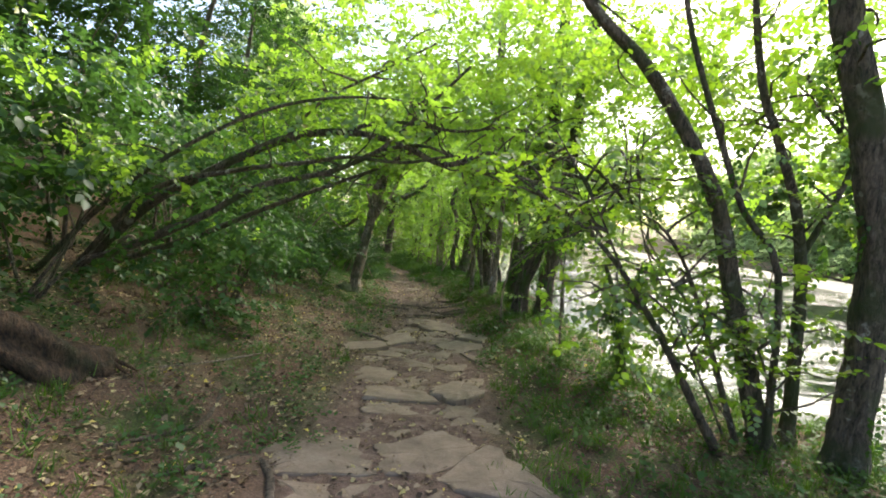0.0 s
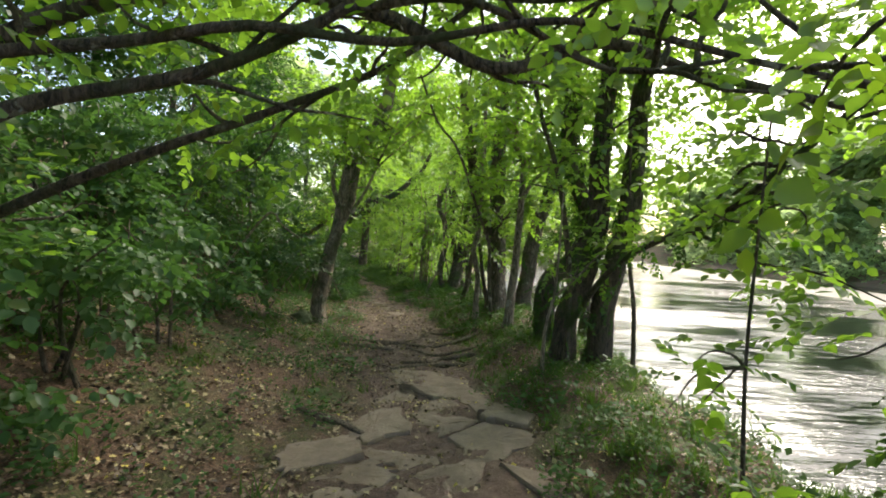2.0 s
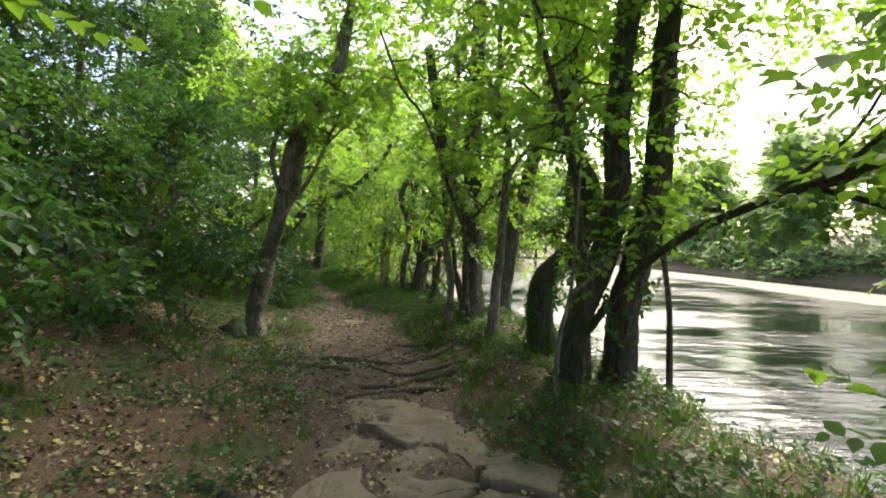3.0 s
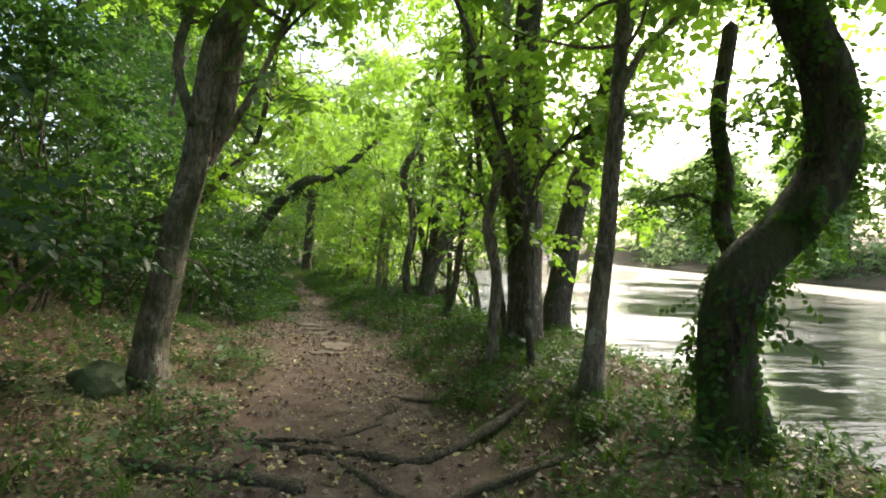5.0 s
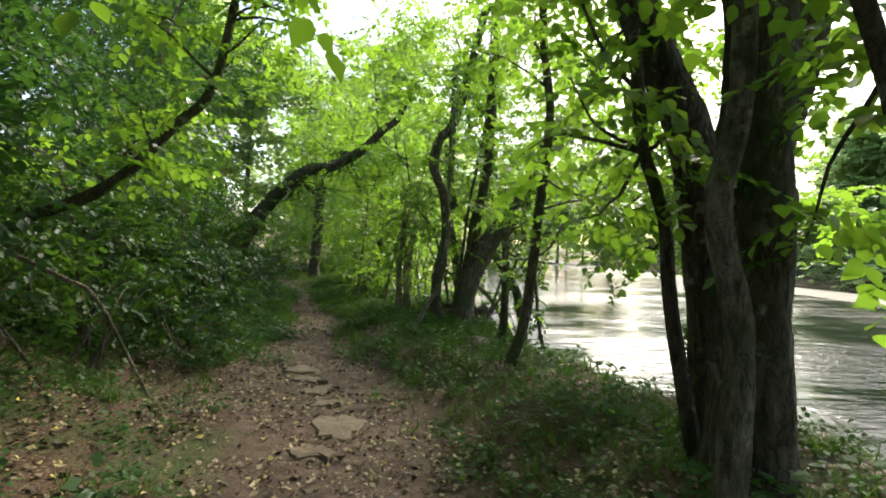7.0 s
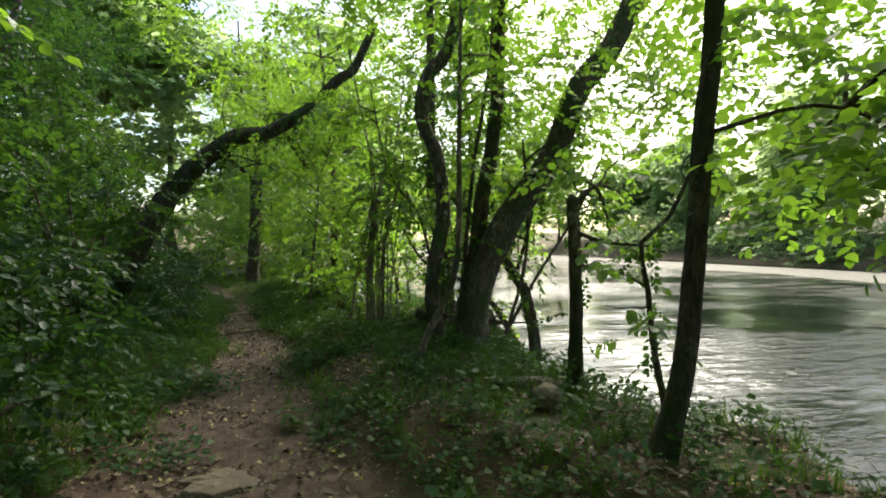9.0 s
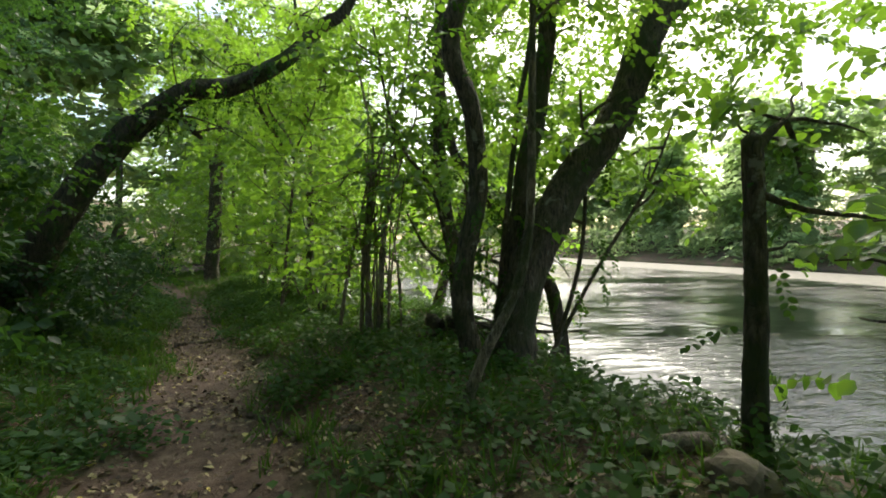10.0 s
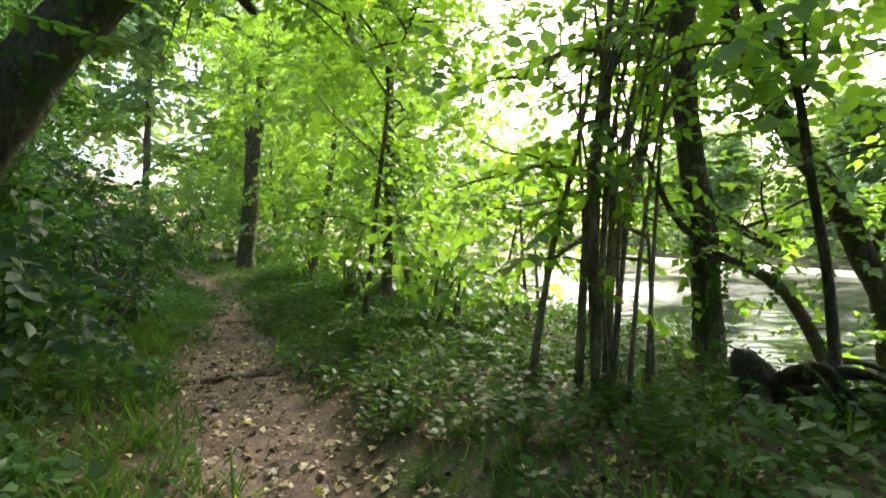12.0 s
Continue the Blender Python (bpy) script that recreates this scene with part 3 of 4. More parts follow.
# the thicket at the start
tree("multi-stemmed leaning tree at the water's edge", [
    ([(2.85, 4.10, -0.4), (2.46, 4.10, 0.88), (2.27, 4.10, 1.59), (1.88, 4.10, 2.28), (1.57, 4.10, 2.69), (1.16, 4.10, 3.08), (0.6, 4.2, 3.9)], 0.095, 0.04, True),
    ([(2.80, 4.00, -0.3), (2.77, 4.00, 1.01), (2.45, 4.00, 1.50), (2.22, 4.00, 2.05), (1.91, 4.00, 2.90), (1.77, 4.00, 3.60)], 0.036, 0.02, True),
    ([(3.14, 4.25, -0.4), (3.12, 4.25, 1.15), (2.85, 4.25, 2.12), (2.66, 4.25, 2.60), (2.5, 4.3, 3.8)], 0.065, 0.025, True),
    ([(3.12, 4.25, 1.15), (3.42, 4.25, 1.76), (3.48, 4.25, 2.10), (3.21, 4.25, 2.38), (3.04, 4.25, 2.71)], 0.032, 0.012, False),
    ([(2.45, 4.00, -0.4), (1.77, 4.00, 0.57), (1.26, 4.00, 1.21), (0.57, 4.00, 1.69)], 0.045, 0.008, True),
    ([(2.5, 4.00, -0.4), (1.57, 4.00, 0.85), (1.29, 4.00, 1.40), (0.88, 4.00, 2.07)], 0.018, 0.006, True),
    ([(2.65, 4.10, -0.4), (2.02, 4.10, 1.10), (1.50, 4.10, 1.55), (1.10, 4.10, 1.96)], 0.032, 0.007, True),
    ([(2.6, 4.15, -0.4), (2.1, 4.2, 0.5), (1.75, 4.3, 1.3), (1.7, 4.3, 2.2)], 0.014, 0.005, True),
    ([(2.9, 4.05, -0.4), (2.6, 3.9, 0.4), (2.0, 3.9, 0.75), (1.6, 3.9, 1.3)], 0.013, 0.005, True)],
    BARK, LEAF_YELLOW, 110, 0.8, 1, (), 40, 21, 22, start=0.25, more=[((2.2, 5.4, 3.2), (1.8, 1.4, 0.8), 190), ((3.6, 5.6, 2.6), (1.4, 1.4, 1.0), 120)], size=0.75)
tree("tall dark trunk at the water's edge", [([(3.2, 3.70, -0.5), (3.32, 3.70, 0.97), (3.20, 3.70, 1.83), (2.99, 3.70, 2.67), (2.86, 3.70, 3.17), (2.6, 3.7, 5.5)], 0.135, 0.08, True)],
     BARK, LEAF, 14, 1.2, 1, (), 40, 22, 22, start=0.5, more=[((4.6, 6.2, 3.2), (1.8, 2.2, 1.8), 260), ((3.6, 8.2, 3.8), (1.6, 1.6, 1.2), 240), ((1.4, 9.0, 4.8), (2.0, 1.6, 1.0), 200)])
tree("thin bare sapling on the bank", [([(1.58, 6.20, -0.5), (1.54, 6.20, 0.45), (1.57, 6.20, 1.29), (1.6, 6.2, 1.9)], 0.016, 0.006, True)], BARK, LEAF, 8, 0.5, 1, (), 0, 23, 6)
tree("ivy-covered broken stump with thin shoots", [
    ([(2.2, 5.60, -0.4), (2.02, 5.60, 0.46), (1.88, 5.60, 0.88)], 0.06, 0.02, True),
    ([(2.02, 5.60, 0.46), (2.22, 5.60, 0.68), (2.47, 5.60, 0.76)], 0.02, 0.01, False)], BARK_MOSS, LEAF, 6, 0.7, 1, (), 110, 24, 8)
tree("hazel with long bare boughs arching over the path", [
    ([(-4.6, 6.3, 0.6), (-3.7, 6.1, 1.25), (-2.82, 5.90, 1.72), (-1.95, 5.90, 2.15), (-1.28, 5.90, 2.28), (-0.61, 5.90, 2.19), (-0.03, 5.90, 1.96), (0.49, 5.90, 2.12), (1.04, 5.90, 2.00), (1.78, 5.90, 1.88)], 0.075, 0.02, True),
    ([(-4.5, 6.0, 0.5), (-3.5, 5.7, 0.85), (-2.72, 5.60, 1.20), (-2.09, 5.60, 1.57), (-1.32, 5.60, 1.77), (-0.75, 5.60, 2.06), (-0.39, 5.60, 2.42), (0.2, 5.5, 3.0)], 0.06, 0.016, True),
    ([(-4.4, 5.8, 0.6), (-3.4, 5.6, 1.4), (-2.42, 5.50, 1.70), (-1.55, 5.50, 1.85), (-1.09, 5.50, 1.94), (-0.50, 5.50, 1.91), (0.2, 5.4, 2.0), (0.9, 5.1, 1.75), (1.5, 4.9, 1.6)], 0.045, 0.01, True),
    ([(-4.5, 6.4, 0.5), (-3.2, 6.3, 0.9), (-2.10, 6.20, 1.39), (-1.18, 6.20, 1.77), (-0.54, 6.20, 2.07), (0.1, 6.2, 2.6)], 0.05, 0.014, True),
    ([(-1.28, 5.9, 2.28), (-0.7, 6.0, 2.45), (0.1, 6.1, 2.4), (0.8, 6.2, 2.5), (1.4, 6.3, 2.35)], 0.028, 0.01, False),
    ([(-0.75, 5.6, 2.06), (-0.2, 5.5, 2.1), (0.4, 5.5, 1.85), (0.9, 5.4, 1.9)], 0.024, 0.009, False),
    ([(-1.95, 5.9, 2.15), (-1.5, 5.8, 2.6), (-0.9, 5.7, 2.9), (-0.2, 5.7, 3.3)], 0.025, 0.01, False),
    ([(-4.4, 5.2, 0.5), (-3.2, 5.0, 1.5), (-2.0, 4.9, 2.2), (-1.0, 4.9, 2.45), (0.0, 4.9, 2.4)], 0.035, 0.01, True)],
    BARK, LEAF, 60, 1.0, 1, [((-1.0, 5.6, 3.0), (2.2, 1.2, 0.6), 120)], 0, 25, 8, start=0.35, size=0.8, more=[((-1.2, 7.2, 3.4), (2.8, 1.8, 0.9), 320), ((0.9, 7.4, 3.6), (1.6, 1.6, 0.8), 170), ((-2.6, 4.6, 2.6), (1.4, 1.6, 0.9), 140)])

# around the path's bend
tree("slim dark leaning trunk beside the water", [([(0.82, 17.32, -0.8), (1.01, 17.32, -0.06), (1.10, 17.32, 0.88), (1.20, 17.32, 2.05), (1.10, 17.32, 2.86), (1.06, 17.32, 3.4), (1.0, 17.3, 5)], 0.066, 0.035, True),
     ([(1.11, 17.3, 1.1), (1.5, 17.0, 1.2), (1.9, 16.9, 1.05), (2.3, 16.8, 0.6)], 0.014, 0.005, False)], BARK, LEAF, 22, 1.3, 2, (), 0, 31, 10, start=0.4, more=[((2.6, 17.6, 3.1), (1.6, 1.9, 1.2), 190), ((3.0, 18.0, 2.1), (1.2, 1.4, 0.7), 80), ((2.1, 17.0, 0.9), (0.8, 1.0, 0.7), 45)])
tree("thin curved dark stem at the bank", [([(1.25, 14.50, -0.4), (1.04, 14.50, 0.35), (0.98, 14.50, 0.85), (0.84, 14.50, 1.21), (0.80, 14.50, 1.55), (0.6, 14.5, 3)], 0.05, 0.025, True)], BARK, LEAF, 10, 1.0, 2, (), 0, 32, 8, start=0.5)
tree("clump of wavy and leaning ivy-hung trunks", [
    ([(0.88, 21.23, -1.33), (0.95, 21.23, -0.16), (1.37, 21.23, 0.80), (2.03, 21.23, 1.68), (2.42, 21.23, 2.58), (2.97, 21.23, 3.31), (3.68, 21.34, 4.82)], 0.195, 0.13, True),
    ([(0.56, 21.30, -1.24), (0.38, 21.30, -0.13), (0.54, 21.30, 0.86), (0.46, 21.30, 1.60), (0.25, 21.30, 2.14), (0.33, 21.30, 2.65), (0.66, 21.30, 3.19), (1.14, 21.30, 5.24)], 0.10, 0.08, True),
    ([(0.89, 21.46, -1.13), (1.08, 21.46, 0.94), (1.27, 21.46, 1.95), (1.35, 21.46, 2.95), (1.39, 21.46, 5.58)], 0.12, 0.06, True),
    ([(0.73, 21.41, -1.23), (0.96, 21.41, 1.39), (1.10, 21.41, 2.24), (1.25, 21.41, 3.34), (1.27, 21.41, 5.22)], 0.035, 0.02, True),
    ([(1.29, 21.34, -1.25), (1.64, 21.34, 0.07), (1.72, 21.34, 0.88), (1.65, 21.34, 1.91)], 0.03, 0.015, True),
    ([(1.27, 21.40, -1.25), (1.85, 21.34, 0.06), (2.47, 21.34, 0.96), (2.79, 21.34, 1.66)], 0.03, 0.012, True)],
    BARK, LEAF, 26, 1.3, 2, [((1.2, 20.3, 4.6), (1.8, 1.6, 1.2), 80)], 150, 33, 22, start=0.5, more=[((0.3, 21.0, 6.0), (2.6, 2.4, 1.0), 130), ((-1.2, 18.5, 6.5), (2.2, 2.2, 0.9), 110), ((1.6, 22.6, 5.0), (2.4, 2.2, 1.4), 230), ((2.7, 20.6, 3.1), (1.7, 1.8, 1.1), 190), ((3.7, 21.6, 2.5), (1.6, 2.0, 0.9), 120), ((0.2, 20.2, 3.2), (1.4, 1.4, 0.8), 70)])
tree("slender grey stem leaning across the clump", [([(-0.13, 19.88, -0.82), (0.05, 19.88, -0.41), (0.26, 19.88, -0.02), (0.37, 19.88, 0.36), (0.39, 19.88, 0.91), (0.39, 19.88, 1.46), (0.44, 19.98, 3.06)], 0.042, 0.018, True)], BARK_PALE, LEAF, 6, 0.7, 1, (), 0, 34, 9, start=0.7)
tree("broken ivy-stemmed snag at the water's edge", [
    ([(1.16, 18.80, -1.15), (1.12, 18.80, -0.42), (1.12, 18.80, 0.22), (1.08, 18.80, 0.88)], 0.065, 0.05, True),
    ([(1.08, 18.80, 0.80), (1.30, 18.80, 0.99), (1.41, 18.80, 0.72)], 0.03, 0.01, False),
    ([(1.09, 18.80, 0.62), (1.31, 18.70, 0.52), (1.72, 18.60, 0.48)], 0.022, 0.01, False)], BARK, LEAF, 5, 0.6, 1, (), 18, 35, 10)
tree("thin bent sapling at the water's edge", [([(1.58, 18.20, -1.1), (1.44, 18.20, -0.30), (1.38, 18.20, 0.19), (1.33, 18.20, 0.51), (1.56, 18.20, 0.70), (1.8, 18.1, 1.3)], 0.03, 0.012, True)], BARK, LEAF, 5, 0.5, 1, (), 12, 36, 7)
def shoots(x, y, count, seed):
    """Thin upright stems from one stool."""
    r = np.random.default_rng(seed)
    out = []
    for _ in range(count):
        a, b = x + r.normal(0, 0.16), y + r.normal(0, 0.14)
        lean, h = r.normal(0, 0.12), r.uniform(1.6, 3.2)
        out.append(([(a, b, -0.8), (a + lean * 0.4, b, 0.1), (a + lean, b + r.normal(0, 0.08), 0.9), (a + lean * 2.2, b, -0.8 + h)], r.uniform(0.010, 0.022), 0.006, True))
    return out


tree("coppiced hazel of many upright stems", shoots(-0.15, 23.2, 12, 411) + [
    ([(-0.33, 23.20, -0.8), (-0.30, 23.20, 0.24), (-0.23, 23.20, 1.05), (-0.20, 23.20, 1.65), (-0.37, 23.20, 2.5), (-0.6, 23.1, 3.6)], 0.03, 0.012, True),
    ([(-0.20, 23.20, -0.8), (-0.26, 23.20, 0.32), (-0.11, 23.20, 1.46), (0.14, 23.20, 2.08), (0.3, 23.2, 3.2)], 0.032, 0.012, True),
    ([(-0.04, 23.30, -0.8), (-0.07, 23.30, 0.23), (0.07, 23.30, 0.9), (0.3, 23.3, 1.8)], 0.03, 0.012, True),
    ([(-0.62, 23.30, -0.8), (-0.48, 23.30, 0.02), (-0.36, 23.30, 0.52), (-0.2, 23.3, 1.4)], 0.03, 0.012, True),
    ([(-0.27, 23.1, -0.8), (-0.22, 23.1, 0.6), (-0.05, 23.1, 1.6), (0.0, 23, 2.6)], 0.02, 0.01, True),
    ([(-0.12, 23.25, -0.8), (-0.15, 23.2, 0.5), (-0.3, 23.2, 1.5)], 0.02, 0.01, True)],
    BARK_PALE, LEAF, 26, 1.0, 1, (), 0, 41, 7, start=0.4, more=[((-0.2, 23.2, 1.9), (1.3, 1.1, 1.3), 45)])
tree("dark upright alder trunk over the water", [
    ([(1.24, 23.9, -0.9), (1.14, 23.9, 0.1), (0.98, 23.9, 0.9), (0.90, 23.9, 1.6), (0.9, 24.0, 5)], 0.11, 0.06, True),
    ([(1.1, 23.9, 0.45), (1.45, 23.85, 0.20), (1.8, 23.8, 0.05)], 0.05, 0.03, False)], BARK, LEAF, 22, 1.3, 2, (), 30, 42, 22, templates=SPRAYS_LIGHT, more=[((0.2, 25.6, 6.0), (2.4, 2.4, 1.2), 180), ((3.2, 25.2, 4.4), (2.2, 2.6, 1.8), 340), ((1.6, 24.4, 2.2), (1.5, 1.5, 1.5), 60)])
tree("slender forked sapling beside the path", [([(-1.39, 26.20, -1.2), (-1.28, 26.20, 0.29), (-1.18, 26.20, 1.98), (-1.59, 26.20, 2.70), (-1.67, 26.20, 3.6)], 0.04, 0.012, True),
     ([(-1.2, 26.2, 1.85), (-0.86, 26.20, 2.70), (-0.61, 26.20, 3.6)], 0.018, 0.008, False)], BARK, LEAF, 20, 1.3, 1, (), 0, 43, 8, templates=SPRAYS_LIGHT, more=[((-2.2, 29.0, 5.5), (2.4, 2.4, 1.2), 120), ((-1.2, 26.3, 2.2), (1.6, 1.5, 1.7), 120)])
tree("distant tall straight trunk beside the path", [([(-4.27, 38.0, -1.2), (-4.08, 38.0, 2.69), (-3.80, 38.0, 5.01), (-3.62, 38.0, 9.0)], 0.26, 0.16, True)], BARK, LEAF, 16, 2.4, 1, (), 0, 44, 22, templates=SPRAYS_LIGHT, start=0.5, size=1.4, more=[((-3.6, 37, 6.5), (2.8, 2.5, 2.5), 160)])
tree("old mossy tree with a knuckled bough over the path", [
    ([(-4.7, 24.4, -0.6), (-4.06, 24.30, 0.54), (-3.42, 24.30, 1.55), (-2.95, 24.3, 2.05), (-2.50, 24.30, 2.38), (-1.99, 24.30, 2.50), (-1.32, 24.30, 2.91), (-0.75, 24.30, 3.5), (-0.45, 24.3, 3.75), (-0.1, 24.30, 4.5)], 0.24, 0.06, True),
    ([(-2.95, 24.4, 2.05), (-2.80, 24.6, 2.10), (-2.60, 24.7, 1.97), (-2.45, 24.8, 1.86)], 0.06, 0.035, False),
    ([(-1.5, 24.3, 2.8), (-1.9, 25.5, 3.05), (-1.69, 26.4, 2.62), (-1.4, 26.8, 2.2)], 0.05, 0.035, False)],
    BARK_MOSS, LEAF, 24, 1.5, 1, [((-3.0, 24.5, 4.6), (2.0, 2.0, 1.0), 90)], 170, 45, 22, templates=SPRAYS_LIGHT, start=0.4)
tree("curved slender stem in the bank thicket", [([(0.85, 22.50, -0.9), (0.71, 22.50, -0.12), (0.58, 22.50, 0.37), (0.41, 22.50, 0.99), (0.14, 22.50, 1.31), (-0.08, 22.50, 1.72), (-0.3, 22.5, 2.8)], 0.035, 0.012, True)], BARK, LEAF, 14, 0.9, 2, (), 0, 46, 7)
tree("dark trunk leaning from the bank", [
    ([(2.75, 23.5, -1.6), (2.57, 23.5, -0.48), (2.30, 23.5, 0.0), (2.02, 23.5, 0.42), (1.50, 23.5, 0.98), (1.25, 23.5, 1.3), (0.95, 23.5, 1.7), (0.7, 23.5, 3.0)], 0.12, 0.05, True),
    ([(2.35, 23.5, -0.1), (2.6, 23.4, 0.9), (2.7, 23.3, 1.8)], 0.04, 0.02, False)], BARK_MOSS, LEAF, 16, 1.0, 1, (), 40, 47, 22, more=[((2.2, 22.8, 1.6), (1.1, 1.2, 0.9), 50), ((3.2, 24.5, 3.0), (1.8, 2.0, 1.3), 150)])
tree("curved mossy trunk rising from the water's edge", [
    ([(2.5, 23.7, -1.5), (2.02, 23.65, -0.67), (1.61, 23.60, -0.26), (1.23, 23.60, -0.09), (0.92, 23.60, 0.04), (0.6, 23.6, 0.3), (0.35, 23.6, 0.75)], 0.10, 0.012, True)], BARK_MOSS, LEAF, 6, 0.6, 1, (), 20, 49, 16)
tree("ivy-clad snag at the water's edge", [
    ([(2.72, 12.7, -1.0), (2.80, 12.7, 0.2), (2.70, 12.7, 0.62), (2.58, 12.7, 0.92), (2.62, 12.7, 1.28), (2.52, 12.7, 1.75), (2.6, 12.7, 2.6)], 0.10, 0.06, True),
    ([(2.62, 12.7, 1.0), (2.4, 12.85, 1.15), (2.2, 13.0, 1.1)], 0.03, 0.012, False)], BARK_MOSS, LEAF_IVY, 0, 0.6, 1, [((2.42, 12.95, 1.2), (0.34, 0.34, 0.36), 70), ((2.6, 12.7, 1.85), (0.28, 0.28, 0.25), 30)], 90, 50, 16, size=0.6)
tree("leaning limb of a shaded hillside tree", [([(-4.6, 17.4, 0.5), (-3.25, 17.00, 1.10), (-2.68, 17.00, 1.70), (-2.34, 17.00, 2.09), (-2.16, 17.00, 2.9), (-1.9, 17, 4.5)], 0.075, 0.03, True)], BARK, LEAF, 24, 1.4, 2, [((-2.6, 17, 4.2), (1.8, 1.8, 0.9), 140)], 0, 48, 9)


# ---- hillside shrubs and trees ----
def hillside():
    rng = np.random.default_rng(50)
    y = 1.5
    k = 0
    while y < 36:
        edge = float(path_x(y)) - float(np.interp(y, [0, 6, 10, 16, 18, 22, 30], [3.0, 2.7, 2.5, 2.3, 1.6, 1.3, 1.3]))
        for row, (dx, h, n) in enumerate(((0.4, 1.3, 120), (1.9, 2.6, 170), (3.8, 4.4, 260))):
            c = np.array([edge - dx + rng.normal(0, 0.25), y + rng.normal(0, 0.3), 0.0])
            c[2] = float(ground_z(c[0], c[1])) + h * 0.5
            if y < 4.5 and row == 0:
                continue
            if 12.5 < y < 17.5 and row == 0:
                n = 26
            if 12.5 < y < 17.5 and row == 1:
                c[2] += 0.7
            p = clumped(n, c, (0.95 + 0.25 * row, 1.0 + 0.2 * row, h * 0.55), rng, 0.5, 13, 0.17)
            p = p[p[:, 2] > ground_z(p[:, 0], p[:, 1]) + 0.05]
            # Brighter herb leaves paint the lit stretch, darkened leaves the shade elsewhere.
            leafy(("dense low green shrub", "broad-leaved dark green shrub", "tall shaded hazel shrub")[row], p, LEAF_HERB if row < 2 and 5.5 < y < 12 else LEAF_SHADED, SPRAYS_BIG if row < 2 and ((k + row) % 3 == 0 or 4 < y < 13) else (SPRAYS if row < 2 else SPRAYS_LIGHT), seed=500 + k * 3 + row, height=h, size=(0.85, 1.0, 1.2)[row])
        y += 1.55
        k += 1
    for k in range(16):
        y = 2 + 2.6 * k + rng.normal(0, 0.5)
        x = float(path_x(y)) - rng.uniform(5.0, 8.5)
        h = rng.uniform(7, 10)
        z = float(ground_z(x, y))
        top = (x + rng.normal(0.8, 0.5), y + rng.normal(0, 0.6), z + h)
        tree("tall woodland tree on the hillside", [([(x, y, z), (x + rng.normal(0.2, 0.2), y, z + h * 0.5), top], 0.14, 0.04, True)], BARK, LEAF_SHADED, 16, 2.8, 1,
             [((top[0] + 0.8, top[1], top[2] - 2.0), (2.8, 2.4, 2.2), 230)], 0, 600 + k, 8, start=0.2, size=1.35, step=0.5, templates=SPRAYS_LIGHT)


hillside()


def dark_shrub(x, y, rx, ry, h, n, seed):
    rng = np.random.default_rng(seed)
    p = clumped(n, (x, y, float(ground_z(x, y)) + h * 0.55), (rx, ry, h * 0.5), rng, 0.5, 12, 0.16)
    p = p[p[:, 2] > ground_z(p[:, 0], p[:, 1]) + 0.05]
    leafy("dark ivy-laden evergreen shrub beside the path", p, LEAF_IVY, SPRAYS, seed=seed, height=h, size=0.8)


for k, (x, y, rx, ry, h, n) in enumerate(((-4.2, 22.4, 1.0, 1.0, 3.2, 260), (-4.0, 19.8, 0.9, 1.0, 2.4, 200), (-3.9, 17.6, 0.9, 0.9, 2.0, 170), (-4.6, 15.0, 1.0, 1.2, 2.4, 200), (-4.6, 12.2, 1.0, 1.2, 2.6, 200), (-4.2, 3.0, 0.9, 0.9, 3.0, 220), (-7.9, 33.5, 1.5, 1.6, 5.0, 300), (-9.5, 39.0, 1.8, 1.8, 6.0, 320))):
    dark_shrub(x, y, rx, ry, h, n, 560 + k)


def canopy():
    rng = np.random.default_rng(77)
    for k in range(9):
        y = 26 + 2.6 * k
        x = float(path_x(y)) + (2.9 if k % 2 else 4.0) + rng.normal(0, 0.3)
        h = rng.uniform(6.5, 9.0)
        z = float(ground_z(x, y))
        tree("slim woodland alder with leafy crown", [([(x, y, z), (x + rng.normal(0, 0.3), y, z + h * 0.5), (x - 0.4, y, z + h)], 0.10, 0.03, True)], BARK, LEAF, 30, 2.0, 1,
             [((x - 0.3, y, z + h - 1.4), (2.2, 2.0, 1.8), 260), ((x + 0.6, y, z + h * 0.48), (2.0, 1.8, 1.3), 170)], 0, 700 + k, 8, start=0.15, size=1.15, step=0.4, templates=SPRAYS_LIGHT)


canopy()


